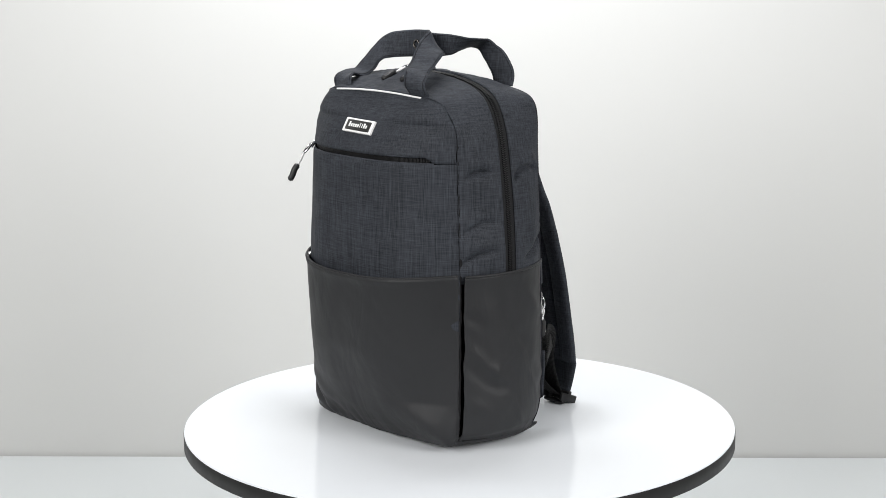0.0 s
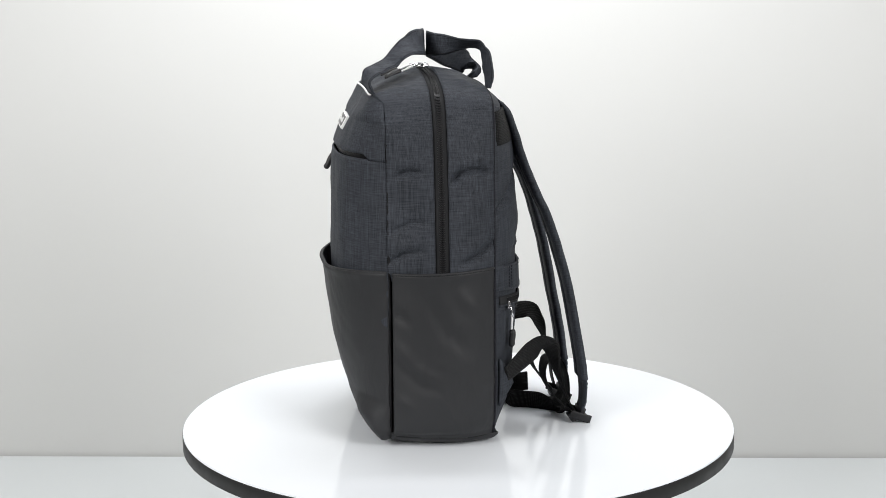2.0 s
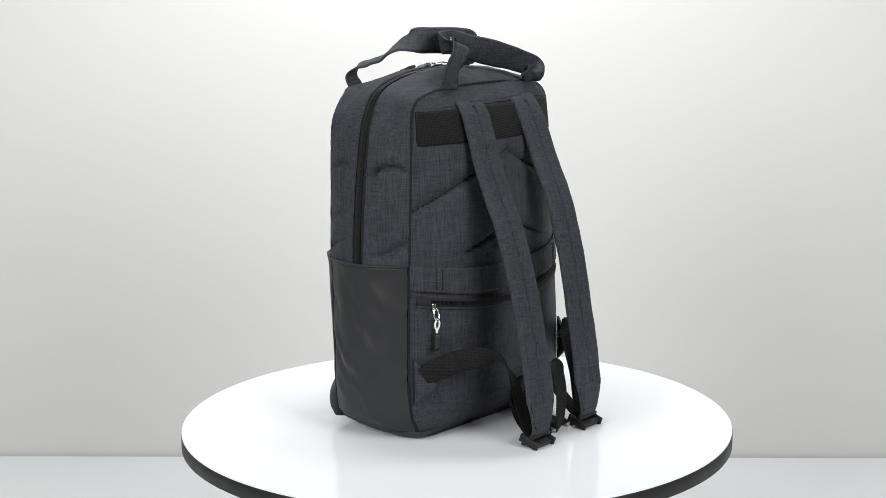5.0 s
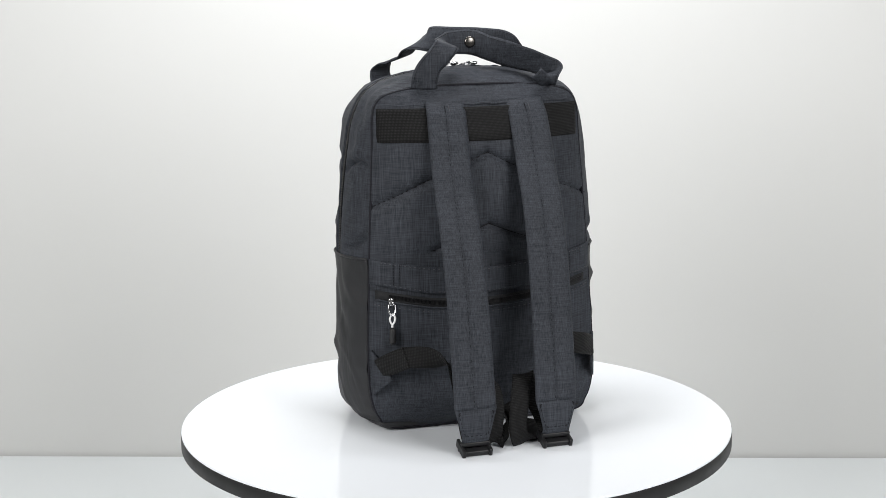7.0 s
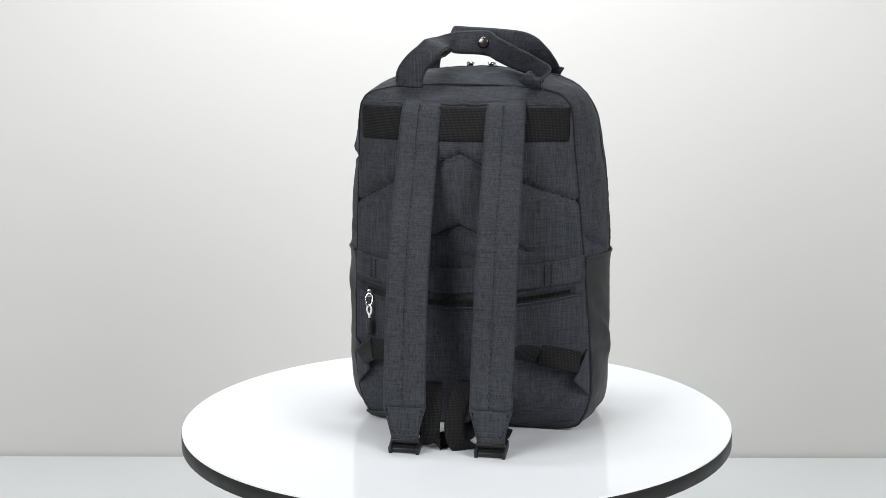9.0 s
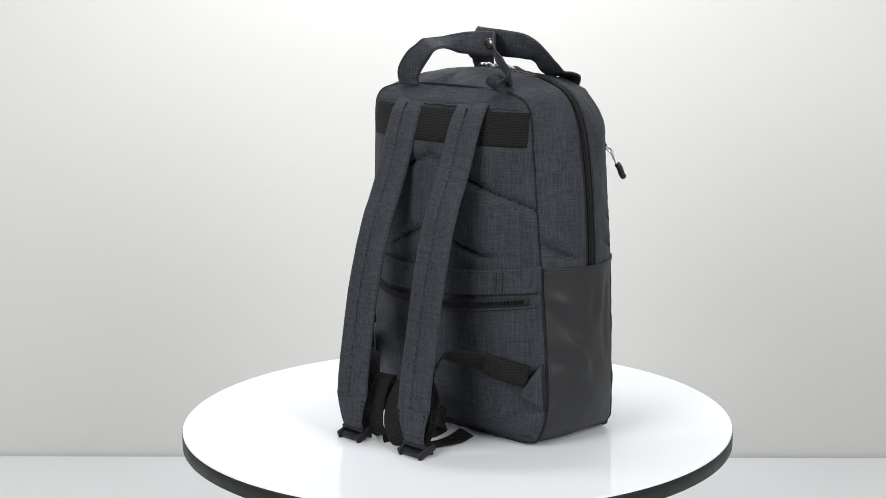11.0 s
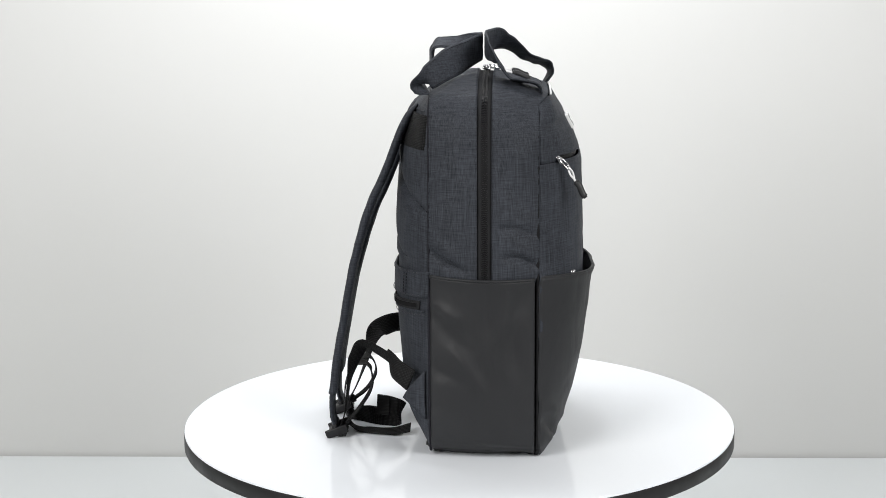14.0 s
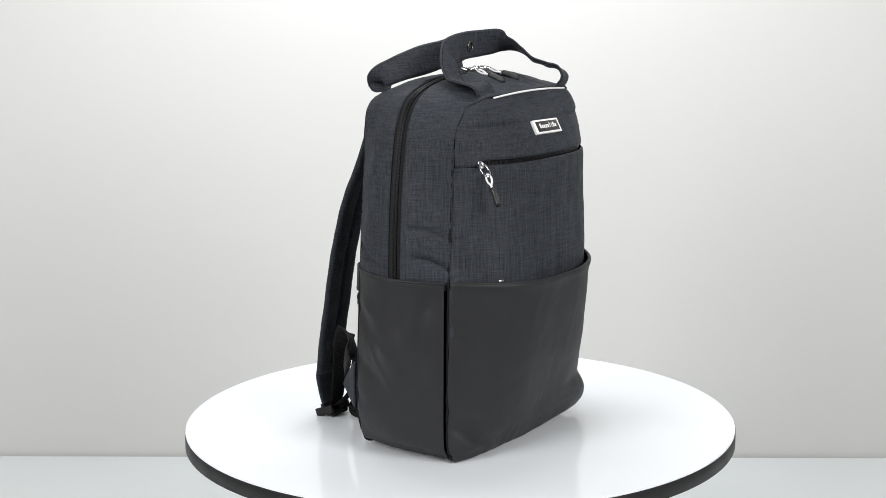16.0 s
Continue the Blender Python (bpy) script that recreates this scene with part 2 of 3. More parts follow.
def platter():
    p = tagged(new("turntable_platter"), "round glossy white turntable platter with a dark edge band", "turntable")
    bm = bmesh.new()
    disc(bm, 0.2999, -0.0155, 0.0, 192, 0.0006)
    part("top_surface", bm, PLATTER_TOP, p, "glossy white laminate disc", False, False)
    bm = bmesh.new()
    n = 192
    rings = []
    for r, z in ((0.2990, -0.0013), (0.3001, -0.0013), (0.3004, -0.0018), (0.3004, -0.0166), (0.2995, -0.0172), (0.2975, -0.0172)):
        rings.append([bm.verts.new((r * math.cos(a), r * math.sin(a), z)) for a in (2 * math.pi * (k + 0.5) / n for k in range(n))])
    for q, w in zip(rings, rings[1:]):
        for k in range(n):
            bm.faces.new((q[k], q[(k + 1) % n], w[(k + 1) % n], w[k]))
    band = part("edge_band", bm, PLATTER_EDGE, p, "dark grey edge band with a butt joint", True, False)
    bm = bmesh.new()
    box(bm, pose(0, 0, 0, 0, 0, JOINT) @ pose(0.3001, 0, -0.009), 0.0010, 0.0007, 0.0152)
    part("band_joint", bm, RUBBER, band, "thin dark joint of the edge band", False, False)
    bm = bmesh.new()
    bmesh.ops.create_cone(bm, cap_ends=True, segments=6, radius1=0.274, radius2=0.274, depth=0.010, matrix=pose(0, 0, -0.0228, 0, 0, 17))
    bevel_all(bm, 0.001)
    part("mounting_plate", bm, BLUE, p, "blue mounting plate under the disc", False, False)
    return p


turntable_base()
PLATTER = platter()

# ---- the backpack ----
X0 = -0.0170
YF, YM, YB = -0.085, -0.032, 0.022
# half width and height of the outline at the front seam, the zipper and the back seam, from the bottom's middle to the top's middle
OUT = [((0, .003), (0, .003), (0, .004)), ((.101, .004), (.110, .008), (.098, .006)), ((.1165, .012), (.1295, .017), (.1180, .020)),
       ((.1215, .03), (.1385, .036), (.1262, .05)), ((.1220, .10), (.1405, .10), (.1262, .10)), ((.121, .19), (.1395, .19), (.1215, .19)),
       ((.118, .25), (.1362, .255), (.118, .25)), ((.1155, .30), (.1300, .307), (.1140, .31)), ((.1135, .333), (.1230, .339), (.1125, .341)),
       ((.102, .350), (.1100, .362), (.1075, .356)), ((.085, .364), (.089, .3745), (.094, .3645)), ((.05, .367), (.05, .383), (.06, .370)),
       ((0, .368), (0, .386), (0, .370))]
STATION = [[Vector((r[q][0], r[q][1], 0)) for r in OUT] for q in range(3)]


def outline(k, y):
    """Half width and height of the body's outline at the index k and depth y."""
    a, b, c = (spline(s, k / 12) for s in STATION)
    la = (y - YM) * (y - YB) / ((YF - YM) * (YF - YB))
    lb = (y - YF) * (y - YB) / ((YM - YF) * (YM - YB))
    lc = (y - YF) * (y - YM) / ((YB - YF) * (YB - YM))
    v = a * la + b * lb + c * lc
    return max(v.x, 0), v.y


def centre(y, z):
    """The body leans a little to one side."""
    seam = min(((y - YM) / 0.0535) ** 2, 1)
    return X0 + seam * (0.0245 * z - 0.0055) - (1 - seam) * 0.0022 * min(z / 0.3, 1)


def rise(x, y, z):
    """One lower front corner stands a little off the ground."""
    return 0.009 * min(max((x - X0) / 0.12, 0), 1) * max(0, 1 - z / 0.05) * min(max(-y / 0.085, 0), 1)


FRONT = [(0, 0.0895), (.011, 0.0985), (.02, 0.1048), (.033, 0.1120), (.0585, 0.1205), (.0775, 0.1255), (.10, 0.1305), (.122, 0.1335), (.146, 0.1370), (.166, 0.1390), (.182, 0.1405), (.2, 0.1405)]
UPPER = [(.15, 0.1310), (.197, 0.1318), (.247, 0.1305), (.277, 0.1295), (.296, 0.1295), (.304, 0.1275)]
YOKE = [(.298, 0.1270), (.306, 0.1265), (.312, 0.1253), (.326, 0.1195), (.344, 0.1095), (.360, 0.0985), (.366, 0.0950), (.37, 0.0945)]
BACK = [(.008, .022), (.018, .036), (.03, .044), (.0413, .0496), (.08, .0555), (.12, .0585), (.15, .060), (.19, .0585), (.233, .0582), (.28, .055),
        (.307, .0532), (.323, .0505), (.3558, .0385), (.3695, .0226)]


def front_point(u, k, tab, grow=0.0, sag=0.0):
    hw, z = outline(k, YF)
    z -= sag * (1 - u * u)
    if u > 0 and hw < 0.1215 and z < 0.03:
        hw += (0.1215 - hw) * min(max((u - 0.3) / 0.5, 0), 1) * (1 - u ** 30)
    low = min(max((0.055 - z) / 0.040, 0), 1) ** 1.5 if u > 0 else 0.12 * math.exp(-((z - 0.012) / 0.02) ** 2)
    bulge = max(table_at(tab, z) + grow - 0.085, 0.0)
    top = 9.0 * min(max((z - 0.340) / 0.024, 0), 1)
    x = centre(YF, z) + u * hw
    if u > 0:
        x += 0.007 * low * u ** 8 * (1 - u ** 40)
    return Vector((x, YF - bulge * (1 - abs(u) ** (3.0 + 20.0 * low + top)), z + rise(x, YF, z)))


def wrinkle(p, amount, seed=0.0, scale=28.0):
    q = Vector((p.x * scale + seed, p.y * scale, p.z * scale * 0.75))
    return amount * (noise.noise(q) + 0.5 * noise.noise(q * 2.3))


def ridge(p, amount, seed):
    """Sharp slanting folds."""
    q = Vector((seed, p.y * 26 + p.z * 14, p.z * 16 - p.y * 9))
    return amount * max(0.0, 1 - 5 * abs(noise.noise(q))) * (0.5 + noise.noise(q * 0.4 + Vector((5, 0, 0))))


def crease(p, a, b, width, depth):
    """Depth of a fold along the line from a to b."""
    ab = b - a
    t = min(max((p - a).dot(ab) / ab.length_squared, 0), 1)
    d = (p - a - ab * t).length
    return depth * math.exp(-(d / width) ** 2) * math.sin(math.pi * (0.15 + 0.7 * t))


BACKPACK = tagged(new("backpack"), "charcoal black melange backpack with smooth coated lower pockets standing upright", "backpack")


def side_point(k, y, sign, grow=0.0):
    hw, z = outline(k, y)
    x = centre(y, z) + sign * (hw + grow)
    return Vector((x, y, z + rise(x, y, z)))


ARC = [(0.0, 4.88)]
for step in range(1, 149):
    ka, kb = 4.88 + 7.12 * (step - 1) / 148, 4.88 + 7.12 * step / 148
    pa, pb = outline(ka, YM), outline(kb, YM)
    ARC.append((ARC[-1][0] + math.hypot(pb[0] - pa[0], pb[1] - pa[1]), kb))
ARC = [(a / ARC[-1][0], k) for a, k in ARC]


def round_point(s, y, lift=0.0):
    """The gusset: s from 0 to 1 runs up one side, over the top and down the other."""
    k = table_at(ARC, 2 * s if s <= 0.5 else 2 - 2 * s)
    sg = 1 if s <= 0.5 else -1
    hw, z = outline(k, y)
    h2, z2 = outline(max(k - 0.05, 0), y)
    d = Vector((sg * (hw - h2), 0, z - z2))
    n = Vector((d.z, 0, -d.x)).normalized() * sg if k < 11.97 else Vector((0, 0, 1))
    if z < 0.19:
        lift -= 0.005 * min(1, (0.19 - z) / 0.006)
    if y < YM and z > 0.345:
        y -= 0.0098 * ((YM - y) / (YM - YF)) ** 2 * min((z - 0.345) / 0.019, 1) * max(0, 1 - (hw / 0.095) ** 10)
    return Vector((centre(y, z) + sg * hw, y, z)) + n * lift


def fold_arc(points, width, depth):
    """A bent fold: short creases end to end, in the side plane."""
    return [(Vector((0, *a)), Vector((0, *b)), width, depth) for a, b in zip(points, points[1:])]


RIGHT_SIDE_FOLDS = (fold_arc([(-.020, .283), (-.012, .291), (.004, .2945), (.016, .290)], .0035, -.0075) + fold_arc([(-.016, .297), (.002, .302), (.014, .299)], .006, .0016)
                    + fold_arc([(-.074, .289), (-.064, .294), (-.050, .292)], .0035, -.0060) + fold_arc([(-.070, .299), (-.056, .301)], .006, .0016))
BOTH_SIDE_FOLDS = (fold_arc([(-.080, .203), (-.068, .211), (-.052, .213)], .0036, -.0055) + fold_arc([(-.012, .200), (.004, .206), (.018, .217)], .004, -.0058)
                   + fold_arc([(-.078, .213), (-.062, .220)], .006, .0014) + fold_arc([(.000, .214), (.016, .226)], .006, .0014) + fold_arc([(-.080, .232), (-.064, .241), (-.048, .242)], .0036, -.0035))


def gusset_point(u, y, y0, y1, off=0.0):
    """A place on the gusset panel between y0 and y1, with its folds."""
    v = (y - y0) / (y1 - y0)
    edge = math.sin(math.pi * min(max(u, 0), 1)) ** 0.2
    p = round_point(u, y)
    lift = wrinkle(p, 0.0030, 3.0 if p.x > 0 else 9.0) * (0.35 + 0.65 * math.sin(math.pi * v)) * edge
    a = Vector((0, p.y, p.z))
    for c in BOTH_SIDE_FOLDS + (RIGHT_SIDE_FOLDS if p.x > X0 else []):
        lift += crease(a, *c)
    for seam in (y0, y1):
        lift += 0.0007 * math.exp(-((y - seam) / 0.006) ** 2) * noise.noise(Vector((u * 160, seam * 90, 2.0)))
    return round_point(u, y, lift + off)


def gusset(name, y0, y1, stitch):
    g = part(name, sheet(lambda u, v: gusset_point(u, y0 + (y1 - y0) * v, y0, y1), 220, 30, -0.002), CLOTH, BACKPACK, "charcoal melange side and top panel")
    path = [gusset_point(i / 150, stitch, y0, y1, 0.0004) for i in range(151)]
    tagged(part("stitching", stitches(path, normal=Vector((1, 0, 0))), THREAD, g, "", False), kind="stuff")


gusset("front_gusset", YF, -0.0400, -0.0430)
gusset("back_gusset", -0.0243, YB, -0.0213)


def main_zipper():
    z = part("main_zipper_tape", sheet(lambda u, v: round_point(u, -0.0412 + 0.0181 * v, -0.0012), 150, 2, -0.001), TAPE, BACKPACK, "black zipper tape")
    bm = bmesh.new()
    n = 330
    for i in range(n):
        s = (i + 0.5) / n
        for sg in (-1, 1):
            p = round_point(s, -0.0322 + sg * 0.0015, 0.0002)
            q = round_point(min(s + 0.002, 1), -0.0322 + sg * 0.0015, 0.0002)
            x = (q - p).normalized()
            zz = x.cross(Vector((0, 1, 0)))
            m = Matrix((x, Vector((0, 1, 0)), zz)).transposed().to_4x4()
            m.translation = p
            box(bm, m @ pose(0, 0, 0, 0, 0, 14 * sg), 0.0010, 0.0027, 0.0019)
    tagged(part("zipper_teeth", bm, COIL, z, "black coil teeth", False), kind="stuff")
    for y, up in ((-0.0400, 0.0004), (-0.0243, 0.0004)):
        part("zipper_edge", tube([round_point(i / 120, y, up) for i in range(121)], 0.0009, 6), CLOTH, z)


main_zipper()


def pucker(uu, z, seed):
    """Cloth drawn in along the side seams."""
    return 0.0016 * math.exp(-((1 - abs(uu)) / 0.07) ** 2) * noise.noise(Vector((seed + (5 if uu > 0 else 0), 0.5, z * 95)))


def front_panels():
    def lower(u, v):
        uu = -1 + 2 * u
        k = 4.3 + (7.05 - 4.3) * v
        p = front_point(uu, k, UPPER)
        p.y += wrinkle(p, 0.0014, 5.0) * (1 - uu ** 4) + pucker(uu, p.z, 1.0)
        return p
    part("front_pocket_panel", sheet(lower, 80, 60, 0.002), CLOTH, BACKPACK, "charcoal melange front pocket panel")

    def yoke(u, v):
        uu = -1 + 2 * u
        k0 = 7.21 - 0.15 * min(max((abs(uu) - 0.80) / 0.07, 0), 1)
        k = k0 + (10 - k0) * v
        p = front_point(uu, k, YOKE)
        p.z += 0.004 * (1 - uu * uu) * max(0, (v - 0.7) / 0.3)
        p.y += wrinkle(p, 0.0012, 8.0) * (1 - uu ** 4) + pucker(uu, p.z, 2.0)
        return p
    part("front_yoke", sheet(yoke, 60, 34, 0.002), CLOTH, BACKPACK, "charcoal melange upper front panel")

    def slot(u, dz, dy, tab):
        p = front_point(u, 7.12, tab)
        return p + Vector((0, dy, dz))
    us = [-0.86 + 1.72 * i / 60 for i in range(61)]
    z = part("front_zipper_tape", sheet(lambda u, v: slot(-0.90 + 1.80 * u, -0.007 + 0.014 * v, 0.0042, YOKE), 40, 2, 0.001), TAPE, BACKPACK, "black zipper tape")
    bm = bmesh.new()
    for i in range(150):
        p = slot(-0.85 + 1.7 * i / 149, 0.0005, 0.0022, YOKE)
        q = slot(-0.85 + 1.7 * (i + 1) / 149, 0.0005, 0.0022, YOKE)
        box(bm, Matrix.Translation(p) @ pose(0, 0, 0, 0, 0, math.degrees(math.atan2(q.y - p.y, q.x - p.x))), 0.0009, 0.0018, 0.0042)
    tagged(part("zipper_teeth", bm, COIL, z, "black coil teeth", False), kind="stuff")
    part("zipper_lip", tube([slot(u, -0.0026, -0.0008, UPPER) for u in us], 0.0014, 8), CLOTH, z)
    part("zipper_lip", tube([slot(u, 0.0042, 0.0002, YOKE) for u in us], 0.0012, 8), CLOTH, z)
    for sg in (-1, 1):
        path = [front_point(sg * 0.88, k, UPPER) + Vector((0, -0.0012, 0)) for k in (6.98, 7.08, 7.24)]
        part("stitching", stitches(path, normal=Vector((0, -1, 0))), THREAD, z, "", False)
        path = [front_point(sg * s, 7.00, UPPER) + Vector((0, -0.0012, 0)) for s in (0.88, 0.93, 0.985)]
        part("stitching", stitches(path, normal=Vector((0, -1, 0))), THREAD, z, "", False)
        path = [front_point(sg * s, 7.22, YOKE) + Vector((0, -0.0012, 0)) for s in (0.88, 0.93, 0.985)]
        part("stitching", stitches(path, normal=Vector((0, -1, 0))), THREAD, z, "", False)


front_panels()

LEFT_FOLDS = (fold_arc([(.018, .150), (.004, .132), (-.016, .118)], .007, -.0036) + fold_arc([(.014, .160), (-.006, .150)], .005, .0055) + fold_arc([(-.066, .172), (-.058, .135), (-.064, .095)], .007, -.0036)
              + fold_arc([(-.002, .118), (-.020, .095), (-.030, .075)], .0065, .0050) + fold_arc([(-.040, .165), (-.036, .130)], .008, -.0040) + fold_arc([(.015, .098), (-.010, .085)], .006, -.0035))
RIGHT_FOLDS = (fold_arc([(-.080, .118), (-.062, .095), (-.038, .080)], .0055, .0042) + fold_arc([(-.080, .098), (-.060, .076), (-.040, .068)], .0055, -.0050) + fold_arc([(-.048, .165), (-.030, .130), (-.010, .112)], .009, -.0045)
               + fold_arc([(-.080, .150), (-.068, .140)], .005, -.0040) + fold_arc([(-.010, .165), (.012, .140)], .008, .0040) + fold_arc([(-.078, .060), (-.062, .048)], .006, .0045))


def pockets():
    def front(u, v):
        uu = -1 + 2 * u
        k = 1.25 + (5.0 - 1.25) * v
        p = front_point(uu, k, FRONT, sag=0.007 * v ** 3)
        p.y += (wrinkle(p, 0.0020, 21.0, 20) + ridge(Vector((0, p.x, p.z)), 0.0016, 40.0)) * (1 - uu ** 4) * (1 - 0.6 * v)
        p.y += pucker(uu, p.z * 0.6, 3.0)
        p.y += crease(Vector((p.x, 0, p.z)), Vector((-0.115, 0, 0.045)), Vector((-0.07, 0, 0.018)), 0.006, 0.0025)
        for a, b, w, d in (((-.135, .040), (-.098, .012), .0055, .0060), ((-.128, .052), (-.086, .030), .0065, -.0040), ((-.118, .020), (-.080, .010), .0050, -.0035)):
            p.y += crease(Vector((p.x, 0, p.z)), Vector((a[0], 0, a[1])), Vector((b[0], 0, b[1])), w, d)
        p.y -= 0.0025 * math.exp(-((1 - v) / 0.02) ** 2)
        return p
    f = part("front_pocket", sheet(front, 90, 80, 0.0022), COATED, BACKPACK, "smooth coated black open front pocket")
    rim = [front(i / 60, 1.0) + Vector((0, 0.0006, 0)) for i in range(61)]
    part("rim_fold", tube(rim, 0.0015, 8), COATED, f)
    for sg, name, folds in ((1, "side_pocket", RIGHT_FOLDS), (-1, "side_pocket", LEFT_FOLDS)):
        def side(u, v, sg=sg, folds=folds):
            y = YF + 0.0034 + (YB - YF - 0.0034) * u
            k = 1.55 + (5.0 - 1.55) * v
            p = side_point(k, y, sg)
            inner = math.sin(math.pi * u) ** 0.6
            g = 0.0018 + (wrinkle(p, 0.0020, 31.0 + sg, 24) + ridge(p, 0.0016, 12.0 + 7 * sg)) * inner * (1 - 0.75 * v ** 3) + 0.0015 * math.exp(-((1 - v) / 0.03) ** 2)
            a = Vector((0, p.y, p.z))
            for c in folds:
                g += 0.6 * crease(a, *c)
            g += 0.0015 * math.exp(-((1 - u) / 0.13) ** 2) * noise.noise(Vector((3.0 * sg, u * 4, p.z * 75))) * min(1, (1 - v) * 12)
            q = side_point(k, y, sg, g)
            q.z += 0.003 * (u - 0.4) * v ** 4
            return q
        s = part(name, sheet(side, 56, 80, 0.0022 * -sg), COATED, BACKPACK, "smooth coated black side pocket")
        part("rim_fold", tube([side(i / 30, 1.0) for i in range(31)], 0.0014, 8), COATED, s)
        # Black tube that puts the shade of the corner seam's groove into colour.
        part("corner_seam_shade", tube([side_point(1.3 + (7.9 - 1.3) * i / 140, YF + 0.0008, sg, (-0.0012 if i < 78 else 0.0002) + 0.0012 * noise.noise(Vector((sg * 3, i * 0.33, 0)))) for i in range(141)], 0.0020, 6), BINDING_SEAM_SHADE, BACKPACK)
        foot = [side(i / 30, 0.0) + Vector((-sg * 0.001, 0, 0.001)) for i in range(1, 29)]
        part("bottom_binding", tube(foot, 0.0015, 8), BINDING_SEAM_SHADE, s)

    def bottom(u, v):
        y = -0.090 + (YB + 0.006 + 0.090) * v
        yy = min(max(y, YF), YB)
        hw = outline(1.5, yy)[0] + 0.0005
        edge = max(abs(2 * u - 1) ** 16, abs(2 * v - 1) ** 12)
        x = X0 + (2 * u - 1) * hw * 0.99
        return Vector((x, y, 0.0022 + 0.0105 * edge + rise(x, y, 0.01) * abs(2 * u - 1) ** 3))
    part("bottom_panel", sheet(bottom, 48, 32, 0.002), COATED, BACKPACK, "smooth coated black base")


pockets()

CHEVRONS = [[(.1000, .2479), (.0488, .2754), (.0048, .2946), (-.0156, .3033), (-.0389, .2914), (-.0827, .2723), (-.1395, .2495)],
            [(.1010, .1950), (.080, .1965), (.0479, .2000), (.0041, .2206), (-.0153, .2288), (-.0388, .2191), (-.0859, .2021), (-.13, .194), (-.1400, .1945)]]
BANDS = [[(.1030, .1925), (.048, .186), (-.0153, .184), (-.0859, .1895), (-.1400, .1955)], [(.1032, .1665), (.048, .158), (-.0153, .157), (-.0859, .163), (-.1400, .1685)],
         [(.1040, .1455), (.048, .139), (-.0153, .137), (-.0859, .1435), (-.1400, .152)]]
BANDS_X = (.0845, .0785, -.104, -.110)


def back_base(x, z):
    """Depth of the back panel at x, z."""
    lo, hi = 1.0, 11.0
    for _ in range(24):
        mid = (lo + hi) / 2
        if outline(mid, YB)[1] < z:
            lo = mid
        else:
            hi = mid
    hw = max(outline(lo, YB)[0], 1e-4)
    u = min(abs((x - centre(YB, z)) / hw), 1)
    return YB + max(table_at(BACK, z) - YB, 0) * (1 - u ** 2.6)


def line_gap(lines, x, z):
    best = 1.0
    for line in lines:
        for (xa, za), (xb, zb) in zip(line, line[1:]):
            lo, hi = min(xa, xb), max(xa, xb)
            if lo - 0.001 <= x <= hi + 0.001:
                t = (x - xa) / (xb - xa)
                best = min(best, abs(z - za - (zb - za) * t))
    return best


